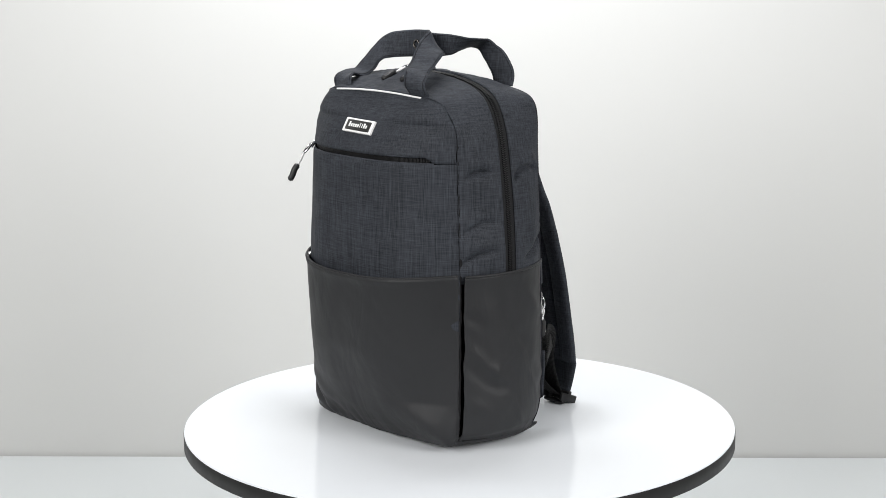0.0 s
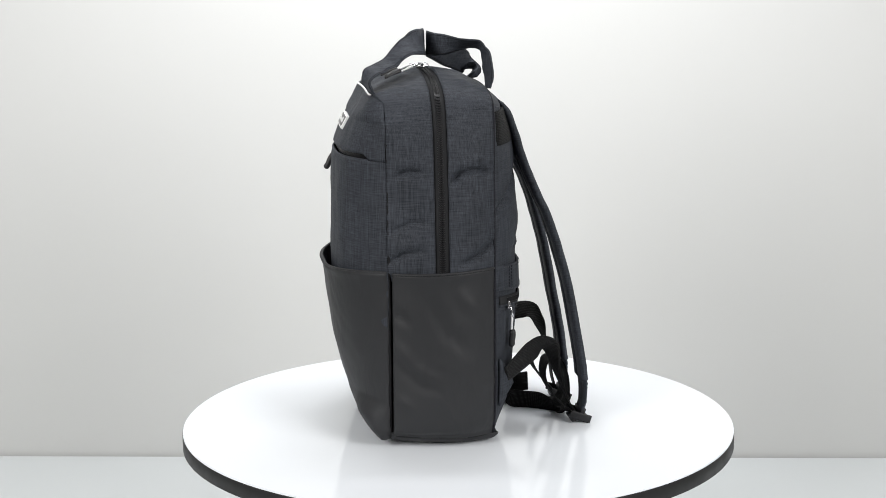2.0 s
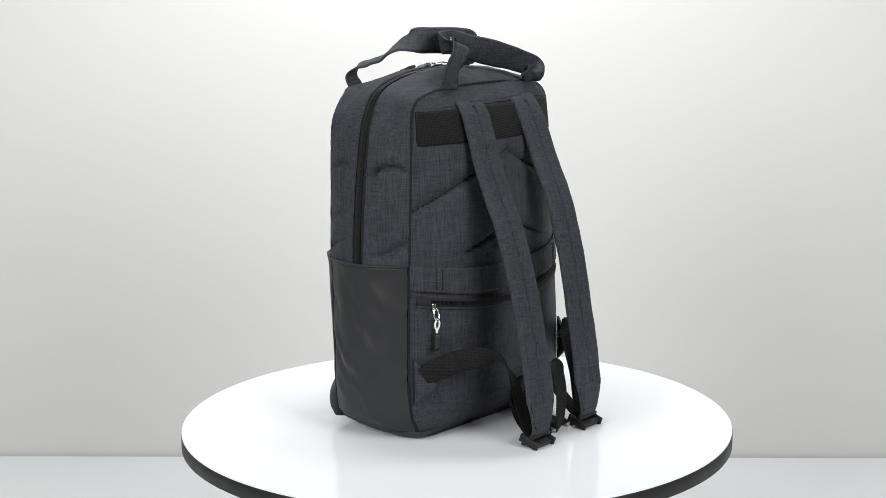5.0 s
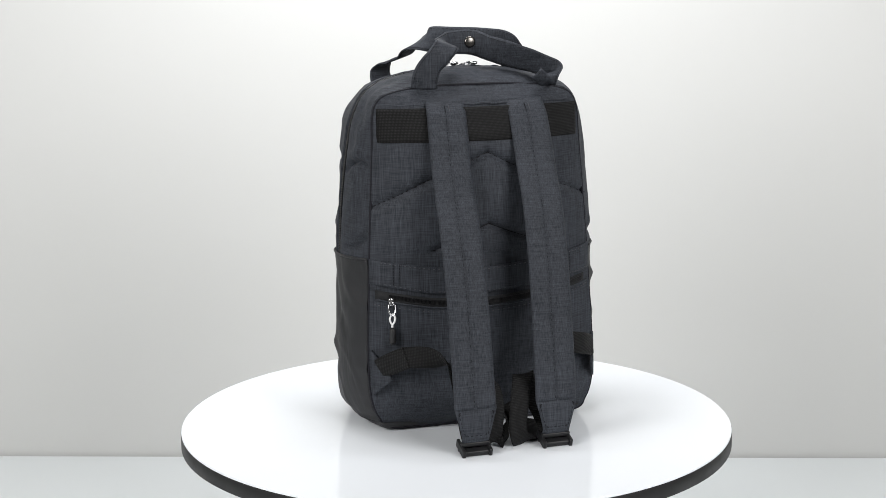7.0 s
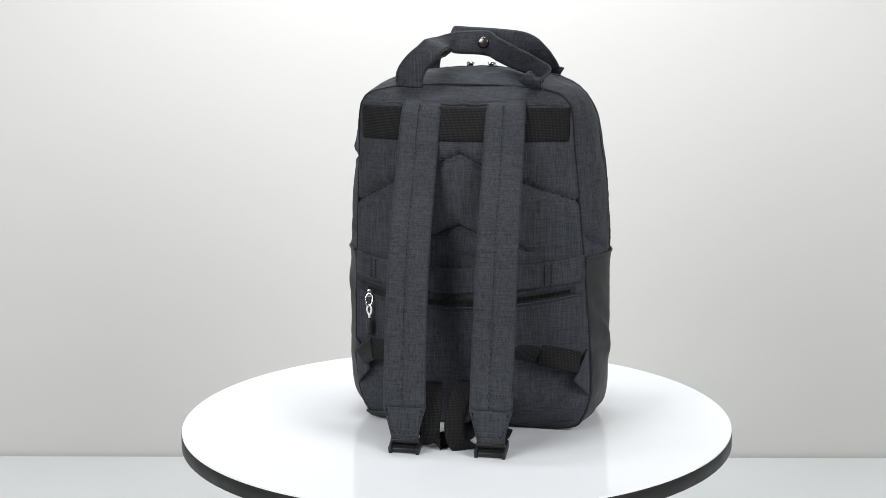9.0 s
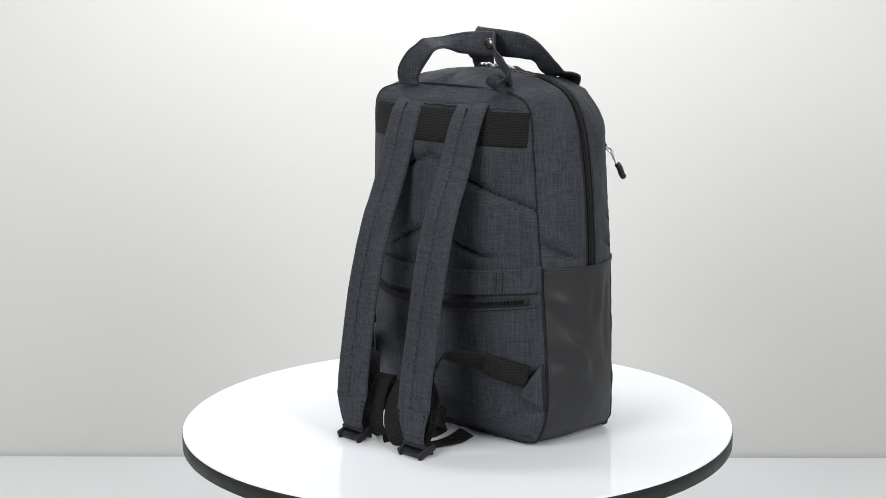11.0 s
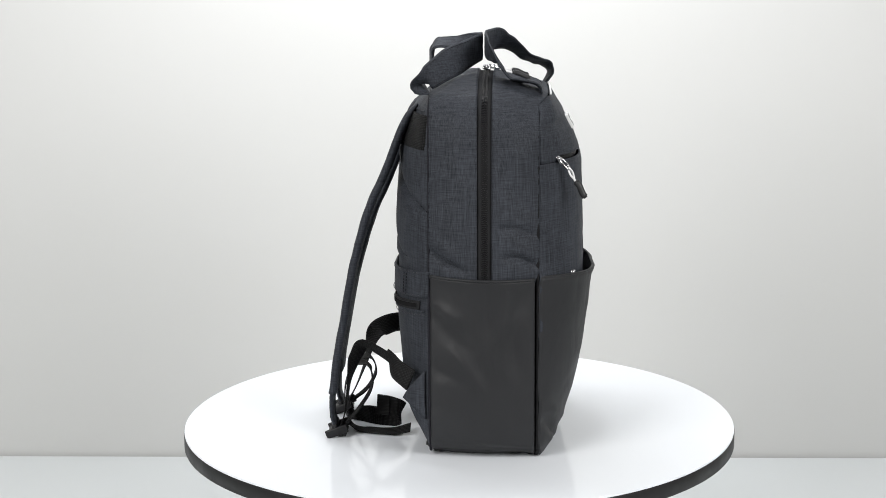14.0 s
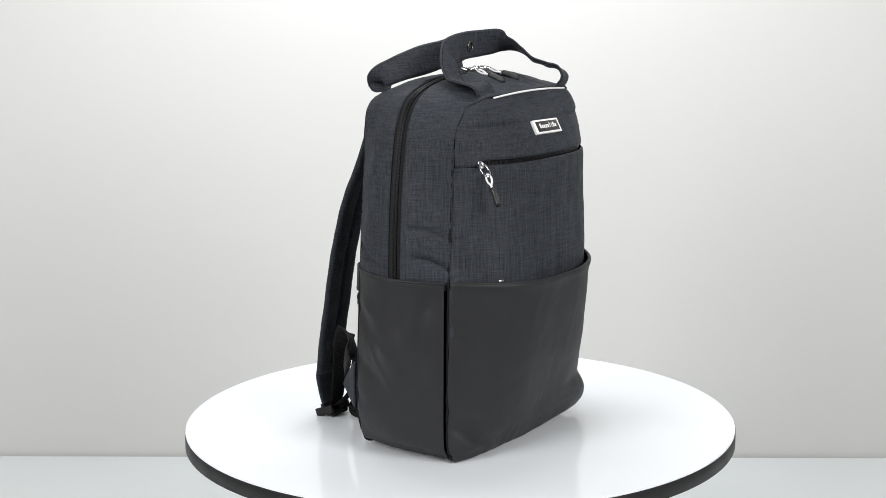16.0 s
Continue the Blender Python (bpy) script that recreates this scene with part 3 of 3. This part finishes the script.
def back_panel():
    def f(u, v):
        uu = -1 + 2 * u
        k = 0.9 + (11.0 - 0.9) * v
        hw, z = outline(k, YB)
        x = centre(YB, z) + uu * hw
        if v > 0.9:
            z += 0.0012 * (1 - uu * uu) * (v - 0.9) / 0.1
        y = YB + max(table_at(BACK, z) - YB, 0) * (1 - abs(uu) ** 2.6)
        y += (0.0020 if z > 0.2 else 0.0010) * (noise.noise(Vector((x * 26, 4.0, z * 22)))) * (1 - uu ** 4)
        if 0.2 < z < 0.32:
            y += 0.0025 * (1 - uu ** 6) * min(1, line_gap(CHEVRONS, x, z) / 0.014)
            y -= 0.0052 * math.exp(-(line_gap(CHEVRONS, x, z) / 0.0028) ** 2)
        return Vector((x, y, z))
    b = part("back_panel", sheet(f, 110, 170, -0.002), CLOTH, BACKPACK, "charcoal melange quilted back panel")

    def on(x, z, off=0.0012):
        base = back_base(x, z)
        return Vector((x, base + off * min(1.0, max(0.15, (base - YB) / 0.005)), z))

    def dense(line, n=12):
        out = []
        for p, q in zip(line, line[1:]):
            out += [(p[0] + (q[0] - p[0]) * i / n, p[1] + (q[1] - p[1]) * i / n) for i in range(n)]
        return out + [line[-1]]
    for line in CHEVRONS:
        tagged(part("stitching", stitches([on(x, z, -0.0016) for x, z in dense(line)], 0.0034, 0.0026, 0.0004), THREAD, b, "", False), kind="stuff")

    # the flat trolley band with its two rows of stitches
    def band(u, v):
        x = .1035 + (-.1405 - .1035) * u
        a, c = table_at([(-q[0], q[1]) for q in BANDS[0]], -x), table_at([(-q[0], q[1]) for q in BANDS[1]], -x)
        return on(x, c + (a - c) * v, 0.0034)
    part("trolley_sleeve", sheet(band, 80, 10, 0.0022), CLOTH, BACKPACK, "charcoal melange trolley sleeve band")
    for i, dz in ((0, -0.002), (1, 0.002)):
        tagged(part("stitching", stitches([on(x, z + dz, 0.0064) for x, z in dense(BANDS[i])], 0.0032, 0.0019, 0.0003), GREY_THREAD, b, "", False), kind="stuff")
    for x in BANDS_X:
        tagged(part("stitching", stitches([on(x, .189, 0.0064), on(x, .166, 0.0064)], 0.0032, 0.0022, 0.0003), THREAD, b, "", False), kind="stuff")
    tagged(part("stitching", stitches([on(x, z - 0.001, 0.0036) for x, z in dense(BANDS[2])], 0.0032, 0.0019, 0.0003), GREY_THREAD, b, "", False), kind="stuff")

    # the zipped pocket under it
    def zmid(x):
        a, c = table_at([(-q[0], q[1]) for q in BANDS[1]], -x), table_at([(-q[0], q[1]) for q in BANDS[2]], -x)
        return 0.5 * (a + c)
    t = part("back_zipper_tape", sheet(lambda u, v: on(.1 - .232 * u, zmid(.1 - .232 * u) - 0.0046 + 0.0092 * v, 0.0034), 60, 2, 0.001), TAPE, BACKPACK, "black zipper tape")
    bm = bmesh.new()
    for i in range(170):
        x = .088 - .216 * i / 169
        box(bm, Matrix.Translation(on(x, zmid(x), 0.0048)), 0.0008, 0.0014, 0.0044)
    tagged(part("zipper_teeth", bm, COIL, t, "black coil teeth", False), kind="stuff")
    part("zipper_lip", tube([on(.1 - .238 * i / 50, zmid(.1 - .238 * i / 50) - 0.0056, 0.0030) for i in range(51)], 0.0016, 6), CLOTH, t)

    # black webbing across the top
    part("top_webbing", sheet(lambda u, v: on(.0945 + (-.1240 - .0945) * u, .3155 + .0345 * v, 0.0026 if 0.01 < u < 0.99 else -0.001), 70, 12, 0.0022), WEB, BACKPACK, "black ribbed webbing band")
    part("top_seam", tube([on(.0905 - .2080 * i / 40, .3532 + 0.0006 * math.sin(i * 1.3), 0.0014) for i in range(41)], 0.0014, 8), CLOTH, BACKPACK)

    # binding all round
    ring = []
    for i in range(81):
        k = 0.9 + (11 - 0.9) * i / 80
        hw, z = outline(k, YB)
        ring.append(Vector((centre(YB, z) + hw + 0.0004, YB + 0.0010, z)))
    left = [Vector((2 * centre(YB, p.z) - p.x, p.y, p.z)) for p in ring]
    top = [Vector((centre(YB, 0.37) + s * outline(11, YB)[0] * -1, YB + 0.0010, outline(11, YB)[1] + 0.0010 + 0.0012 * (1 - s * s))) for s in (-0.6, -0.2, 0.2, 0.6)]
    part("back_binding", tube(ring + top + left[::-1], 0.0014, 8, True), LINING, BACKPACK, "dark corded seam binding")
    # corner tabs that hold the lower straps
    for sg in (1, -1):
        def tab(u, v, sg=sg):
            a, c, e = Vector((0.1240, 0, 0.095)), Vector((0.1240, 0, 0.045)), Vector((0.1075 if sg > 0 else 0.1135, 0, 0.0665))
            w, q = a + (c - a) * u, e + Vector((0.0004, 0, 0.0015)) * (0.5 - u) * 2
            p = w + (q - w) * v
            g = on(centre(YB, p.z) + sg * p.x, p.z, 0)
            return Vector((g.x, g.y + 0.0035 + (0.0065 if sg > 0 else 0.0155) * v, g.z))
        t = part("strap_tab", sheet(tab, 8, 8, 0.003 * sg), CLOTH, BACKPACK, "charcoal triangular strap anchor tab")
        path = [tab(*q) + Vector((0, 0.0004, 0)) for q in ((0.06, 0.05), (0.1, 0.9), (0.9, 0.9), (0.94, 0.05), (0.1, 0.8), (0.5, 0.1), (0.9, 0.8))]
        part("stitching", stitches(path), THREAD, t, "", False)


back_panel()

# ---- shoulder straps, buckles and lower straps ----
# depth, height of the strap's middle line, from the top seam to the end of the padding
STRAP_LINE_R = [(.0375, .3560), (.0432, .3490), (.0492, .3380), (.0560, .3190), (.0650, .2900), (.0785, .2580), (.0930, .2250), (.1080, .1760), (.1190, .1270), (.1268, .0830), (.1312, .0520)]
STRAP_LINE_L = [(.0375, .3560), (.0432, .3490), (.0497, .3380), (.0600, .3140), (.0705, .2860), (.0845, .2560), (.0945, .2260), (.1065, .1790), (.1155, .1300), (.1225, .0930), (.1285, .0520)]


def shoulder_strap(x_top, x_low, mirror, line):
    n = len(line)
    rows = []
    for i, (y, z) in enumerate(line):
        s = i / (n - 1)
        rows.append(((x_top + (x_low - x_top) * s + mirror * 0.002 * math.sin(math.pi * s), y, z), (1, 0, 0), 0.0208 + 0.0013 * s))
    s = part("shoulder_strap", ribbon(rows, 0.0082, 90, 0.0002, 0.0007, 16, 0.16), CLOTH, BACKPACK, "charcoal melange padded shoulder strap")
    cs = [Vector(r[0]) for r in rows]
    for dx, thread in ((-0.0024, GREY_THREAD), (0.0020, THREAD)):
        path = []
        for k in range(61):
            q = k / 60
            d = (spline(cs, min(q + .01, 1)) - spline(cs, max(q - .01, 0))).normalized()
            nn = Vector((1, 0, 0)).cross(d)
            c = spline(cs, q)
            c = c + d.cross(Vector((1, 0, 0))) * 0.0006 * noise.noise(c * 60)
            path.append(c + Vector((dx, 0, 0)) + nn * (0.0034 if nn.y > 0 else -0.0034))
        tagged(part("stitching", stitches(path[5:]), thread, s, "", False), kind="stuff")
    x, back = x_low, line[-1][0] - .1312
    tabr = [((x, .1312 + back, .0530), (1, 0, 0), .0224), ((x, .1322 + back, .0490), (1, 0, 0), .0217), ((x, .1330 + back, .0360), (1, 0, 0), .0180), ((x, .1322 + back, .0230), (1, 0, 0), .0150),
            ((x, .1300 + back, .0165), (1, 0, 0), .0145)]
    t = part("end_tab", ribbon(tabr, 0.0042, 20, 0, 0), CLOTH, s, "charcoal stitched end tab")
    p = [Vector((x - .019, .1345 + back, .049)), Vector((x + .019, .1345 + back, .049)), Vector((x - .012, .1350 + back, .024)), Vector((x + .012, .1350 + back, .024))]
    path = [p[0], p[1], p[3], p[2], p[0], p[3], p[1], p[2]]
    part("stitching", stitches([q + Vector((0, -0.0008, 0)) for q in path]), THREAD, t, "", False)
    # ladder-lock buckle
    b = tagged(new("buckle"), "black plastic ladder-lock buckle")
    b.parent = s
    bm = bmesh.new()
    box(bm, pose(x, .1300 + back, .0145, -12), .0305, .0050, .0050)
    bevel_all(bm, 0.0012)
    part("upper_bar", bm, BUCKLE, b, "", True)
    bm = bmesh.new()
    box(bm, pose(x, .1330 + back, .0070, -25), .0315, .0080, .0062)
    bevel_all(bm, 0.0018)
    part("lower_bar", bm, BUCKLE, b, "", True)
    bm = bmesh.new()
    box(bm, pose(x, .1200 + back, .0062, 12), .0300, .0050, .0040)
    bevel_all(bm, 0.0014)
    part("tail_bar", bm, BUCKLE, b, "", True)
    for sg in (-1, 1):
        bm = bmesh.new()
        box(bm, pose(x + sg * .0142, .1275 + back, .0095, -20), .0036, .0240, .0090)
        bevel_all(bm, 0.0014)
        part("side_bar", bm, BUCKLE, b, "", True)
    return s


STRAP_R = shoulder_strap(.0258, .0262, 1, STRAP_LINE_R)
STRAP_L = shoulder_strap(-.0603, -.0625, -1, STRAP_LINE_L)
W = 0.0112


def lower_strap(name, rows, label, steps=60, end=False):
    ob = part(name, ribbon(rows, 0.0014, steps, 0, 0.0004), WEB, BACKPACK, label)
    if end:
        c, w = Vector(rows[-1][0]), Vector(rows[-1][1]).normalized()
        d = (c - Vector(rows[-2][0])).normalized()
        n = d.cross(w)
        m = Matrix((w, d, n)).transposed().to_4x4()
        m.translation = c - d * 0.006
        bm = bmesh.new()
        box(bm, m, 2 * rows[-1][2], 0.014, 0.0042)
        bevel_all(bm, 0.0008)
        part("folded_end", bm, WEB, ob, "folded and sewn webbing end")
    return ob


def sewn_end(rows, parent):
    """The doubled first stretch of a strap."""
    part("sewn_end", ribbon([(Vector(r[0]) + Vector((0, 0.0006, 0.0006)), r[1], r[2] + 0.0004) for r in rows[:3]], 0.0036, 24), WEB, parent, "doubled and sewn webbing end")


LOWER_R = [((.0985, .0355, .0755), (.62, -.39, .68), 0.0105), ((.0890, .0485, .0840), (.5, -.42, .75), W), ((.0778, .0634, .0930), (.3, -.45, .8), W), ((.0545, .0805, .0950), (.4, -.1, .9), W),
           ((.0400, .0935, .0890), (.7, .45, .5), W), ((.0300, .1020, .0620), (1, .2, .1), W), ((.0275, .1140, .0300), (1, 0, 0), W), ((.0265, .1240, .0120), (1, 0, 0), W)]
LOWER_L = [((-.1390, .0420, .0830), (-.29, -.58, .76), W), ((-.1220, .0575, .0900), (-.45, -.42, .75), W), ((-.1013, .0654, .0955), (-.75, -.1, .65), W), ((-.0767, .0924, .1040), (-.75, .05, .6), W),
           ((-.0680, .1040, .0900), (-.8, .45, .4), W), ((-.0645, .1120, .0600), (-1, .1, .1), W), ((-.0630, .1170, .0280), (-1, 0, 0), W), ((-.0625, .1220, .0120), (-1, 0, 0), W)]
for rows in (LOWER_R, LOWER_L):
    sewn_end(rows, lower_strap("lower_strap", rows, "black webbing strap hanging slack from the tab"))
# loose tails below the buckles
T = 0.0106
lower_strap("strap_tail", [((.0262, .1200, .0140), (1, 0, 0), T), ((.0225, .1010, .0310), (1, .1, 0), T), ((.0165, .0910, .0520), (1, .15, 0), T), ((.0090, .0960, .0690), (1, .2, 0), T),
                           ((.0025, .1100, .0670), (1, .2, 0), T), ((.0010, .1195, .0470), (1, .1, 0), T), ((.0030, .1200, .0240), (1, .1, 0), T), ((.0010, .1150, .0100), (.95, .3, .15), T),
                           ((-.0100, .1050, .0085), (.7, .4, .5), T), ((-.0200, .0945, .0112), (.3, .3, .9), T), ((-.0270, .0830, .0115), (.1, .1, 1), T), ((-.0300, .0720, .0120), (.05, -.1, 1), T),
                           ((-.0325, .0635, .0150), (.05, -.2, .95), T), ((-.0370, .0600, .0200), (.05, -.25, .95), T), ((-.0410, .0640, .0250), (.05, -.2, .95), T), ((-.0420, .0730, .0285), (.05, -.1, 1), T),
                           ((-.0412, .0840, .0300), (.05, -.05, 1), T)],
            "black webbing tail curled on the platter", 170, True)
lower_strap("strap_tail", [((-.0620, .1170, .0140), (1, 0, 0), T), ((-.0565, .1020, .0310), (1, .1, 0), T), ((-.0490, .0895, .0530), (1, .15, 0), T), ((-.0410, .0930, .0710), (1, .2, 0), T),
                           ((-.0330, .1080, .0720), (1, .2, 0), T), ((-.0265, .1190, .0520), (1, .1, 0), T), ((-.0235, .1210, .0260), (1, .15, 0), T), ((-.0290, .1160, .0085), (.95, .35, 0), T),
                           ((-.0440, .1040, .0045), (.85, .5, 0), T), ((-.0550, .0850, .0045), (.97, .2, 0), T), ((-.0585, .0650, .0052), (1, .1, .1), T), ((-.0597, .0483, .0095), (1, 0, .2), T)],
            "black webbing tail lying on the platter", 140)

# ---- carrying handles ----
def between(*pairs):
    """Ribbon rows from pairs of points on a strap's two edges."""
    rows = []
    for a, b in pairs:
        a, b = Vector(a), Vector(b)
        rows.append(((a + b) / 2, a - b, (a - b).length / 2))
    return rows


REAR_ROWS = between(((.0585, .0268, .3690), (.0300, .0262, .3700)), ((.0575, .0300, .3815), (.0285, .0262, .3820)), ((.0495, .0298, .3945), (.0235, .0248, .3925)),
                    ((.0390, .0275, .4065), (.0150, .0255, .3995)), ((.0300, .0210, .4175), (.0070, .0240, .4070)), ((.0265, .0080, .4190), (.0030, .0170, .4090)),
                    ((.0190, -.0025, .4205), (.0045, .0050, .4070)), ((.0095, -.0135, .4235), (.0060, -.0100, .4025)), ((.0000, -.0235, .4250), (-.0010, -.0195, .4010)),
                    ((-.0260, -.0272, .4260), (-.0260, -.0272, .3990)), ((-.0450, -.0090, .4190), (-.0420, -.0190, .3930)),
                    ((-.0640, .0090, .4120), (-.0570, -.0100, .3885)), ((-.0880, .0230, .4015), (-.0800, .0050, .3825)), ((-.1060, .0335, .3905), (-.0930, .0180, .3775)),
                    ((-.1030, .0350, .3800), (-.0790, .0300, .3770)), ((-.0962, .0262, .3700), (-.0682, .0258, .3715)))
rear = part("carrying_handle", ribbon(REAR_ROWS, 0.0028, 120, 0, 0.0014), CLOTH, BACKPACK, "charcoal melange carrying handle sewn to the rear seam")
FRONT_ROWS = between(((.0410, -.0925, .3640), (.0675, -.0900, .3635)), ((.0420, -.1020, .3790), (.0660, -.0965, .3765)), ((.0390, -.0985, .3905), (.0610, -.0905, .3850)),
                     ((.0295, -.0880, .3950), (.0525, -.0820, .3885)), ((.0230, -.0775, .4015), (.0465, -.0710, .3930)), ((.0170, -.0665, .4105), (.0430, -.0600, .4000)),
                     ((.0120, -.0550, .4205), (.0345, -.0490, .4040)), ((.0050, -.0430, .4275), (.0215, -.0385, .4035)), ((-.0260, -.0318, .4285), (-.0260, -.0318, .4000)),
                     ((-.0700, -.0345, .4230), (-.0590, -.0395, .3980)), ((-.0890, -.0410, .4080), (-.0670, -.0490, .3940)), ((-.0975, -.0490, .3945), (-.0700, -.0540, .3855)),
                     ((-.1010, -.0570, .3850), (-.0740, -.0610, .3795)), ((-.1030, -.0670, .3830), (-.0770, -.0740, .3785)), ((-.0970, -.0815, .3770), (-.0690, -.0870, .3770)),
                     ((-.0890, -.0915, .3640), (-.0620, -.0930, .3650)))
front = part("carrying_handle", ribbon(FRONT_ROWS, 0.0028, 130, 0, 0.0014), CLOTH, BACKPACK, "charcoal melange carrying handle sewn to the front seam")


def edge_stitches(rows, parent, steps, wob, thick=0.0028):
    """Stitch rows near both edges of a ribbon, on both faces."""
    cs = [Vector(r[0]) for r in rows]
    ws = [Vector(r[1]).normalized() * r[2] for r in rows]
    for across in (-0.84, 0.84):
        for face in (-1, 1):
            path, last = [], None
            for k in range(steps + 1):
                q = k / steps
                c, w = spline(cs, q), spline(ws, q)
                d = (spline(cs, min(q + 0.01, 1)) - spline(cs, max(q - 0.01, 0))).normalized()
                hw = w.length
                w = (w - d * w.dot(d)).normalized()
                nn = d.cross(w)
                path.append(c + nn * wob * noise.noise(c * 60) + w * hw * across + nn * face * thick * 0.37)
            tagged(part("stitching", stitches(path[4:-4], 0.0036, 0.0022, 0.00022, Vector((0, 1, 0))), THREAD, parent, "", False), kind="stuff")


def snap(parent, y, mat):
    bm = bmesh.new()
    bmesh.ops.create_uvsphere(bm, u_segments=24, v_segments=12, radius=0.0062, matrix=pose(-.0240, y, .4130) @ Matrix.Diagonal((1, 0.35, 1, 1)))
    part("snap_button", bm, mat, parent, "dark metal snap button")


edge_stitches(REAR_ROWS, rear, 120, 0.0014)
edge_stitches(FRONT_ROWS, front, 130, 0.0014)
snap(rear, -.0246, GUNMETAL)
bm = tube([Vector((-.0240 + .0042 * math.cos(a), -.0338, .4130 + .0042 * math.sin(a))) for a in (2 * math.pi * k / 20 for k in range(20))], 0.0012, 8, True)
part("snap_eyelet", bm, GUNMETAL, front, "dark metal snap eyelet")

part("white_piping", tube([front_point(-.76 + 1.62 * i / 40, 10, YOKE) + Vector((0, -.0018, .0012 + .004 * (1 - (-.76 + 1.62 * i / 40) ** 2))) for i in range(41)], 0.0010, 8),
     WHITE_TRIM, BACKPACK, "thin white piping along the top seam")


# ---- badge ----
def badge():
    b = tagged(new("badge"), "white framed metal badge with a dark inlay")
    b.parent = BACKPACK
    m = pose(-.0133, -.1180, .3335, -29) @ pose(0, 0, 0, 0, 1.5, 0)
    bm = bmesh.new()
    box(bm, m, .0470, .0042, .0150)
    bevel_all(bm, 0.0005)
    part("plate", bm, BADGE, b, "silver white plate", True)
    bm = bmesh.new()
    box(bm, m @ pose(.0004, -.0019, 0), .0400, .0012, .0112)
    bevel_all(bm, 0.0004)
    part("inlay", bm, BADGE_INLAY, b, "dark inlay", True)
    for i in range(9):
        h = (.0052, .0034, .0034, .0034, .0034, .0052, .0046, .0052, .0034)[i]
        bm = bmesh.new()
        box(bm, m @ pose(-.0136 + i * .0035, -.0026, -.0004 + (h - .0034) / 2), .0024 if i not in (5, 6) else .0010, .0005, h)
        part("mark", bm, BADGE, b, "pale lettering bar", False)


badge()


# ---- zipper pulls ----
def puller(name, at, out, hang, length, parent, label, ring_r=0.0050):
    """A chrome slider, a ring, a white cord loop and a black grip that hangs along the way given."""
    at, out, hang = Vector(at), Vector(out).normalized(), Vector(hang).normalized()
    side = out.cross(hang).normalized()
    out = hang.cross(side)
    m = Matrix((side, hang, out)).transposed().to_4x4()
    m.translation = at
    p = tagged(new(name), label)
    p.parent = parent
    bm = bmesh.new()
    box(bm, m @ pose(0, 0, .0018), .0056, .0086, .0034)
    bevel_all(bm, 0.0014)
    part("slider", bm, CHROME, p, "chrome slider")
    c = m @ Vector((0, .0070, .0045))
    bm = tube([c + m.to_3x3() @ Vector((ring_r * .75 * math.cos(a), ring_r * 1.35 * math.sin(a), 0.0012 * math.sin(a))) for a in (2 * math.pi * k / 18 for k in range(18))], 0.0010, 8, True)
    part("ring", bm, CHROME, p, "chrome ring")
    q = [m @ Vector(v) for v in ((.0006, .0120, .0050), (.0026, .0160, .0056), (.0022, .0205, .0050), (0, .0245, .0042), (0, .0290, .0040))]
    part("cord", tube(q, 0.0011, 8, False, 14), WHITE_CORD, p, "white cord")
    q = [m @ Vector(v) for v in ((.0006, .0120, .0050), (-.0024, .0160, .0046), (-.0020, .0205, .0040), (0, .0245, .0042), (0, .0290, .0040))]
    part("cord", tube(q, 0.0010, 8, False, 14), WHITE_CORD, p, "white cord")
    q = [m @ Vector((0, .0270 + length * k / 6, .0040 + 0.0008 * math.sin(k))) for k in range(7)]
    g = tube(q, 0.0033, 12)
    bmesh.ops.bevel(g, geom=[e for e in g.edges if any(len(f.verts) > 4 for f in e.link_faces)], offset=0.0012, segments=2, affect="EDGES")
    part("grip", g, RUBBER, p, "black moulded grip")
    return p


puller("zipper_pull", (-.1135, -.1040, .3040), (-.35, -.9, .5), (-.14, -.52, -.80), .0195, BACKPACK, "chrome zipper pull with white cord and black grip", 0.0060)
at = front_point(-.69, 4.95, UPPER) + Vector((0, -.0035, 0))
bm = bmesh.new()
box(bm, Matrix.Translation(at) @ pose(0, 0, 0, 8, 0, -20), .0060, .0050, .0085)
bevel_all(bm, 0.0015)
part("pocket_slider", bm, CHROME, BACKPACK, "chrome slider of the inner pocket zipper")
puller("zipper_pull", (.0865, .0385, .1485), (0, 1, 0), (.0, .05, -1), .0180, BACKPACK, "chrome zipper pull with white cord and black grip")
puller("zipper_pull", (-.0090, -.0320, .3880), (0, -.3, 1), (.28, -1, -.28), .0190, BACKPACK, "chrome zipper pull with white cord and black grip")
puller("zipper_pull", (-.0310, -.0320, .3880), (0, -.3, 1), (.10, -1, -.28), .0190, BACKPACK, "chrome zipper pull with white cord and black grip")


# ---- turning ----
def motions():
    rows = []
    for i in range(65):
        t = i * 0.25
        rows.append((t, -(15.905 * t + 0.349 * math.sin(2 * math.pi * t / 16))))
    walk(PLATTER, [(t, pose(0, 0, 0, 0, 0, a) @ pose(0.0010, -0.0021, 0)) for t, a in rows])
    walk(BACKPACK, [(t, pose(0, 0, 0, 0, 0, a - 49.685)) for t, a in rows])


motions()
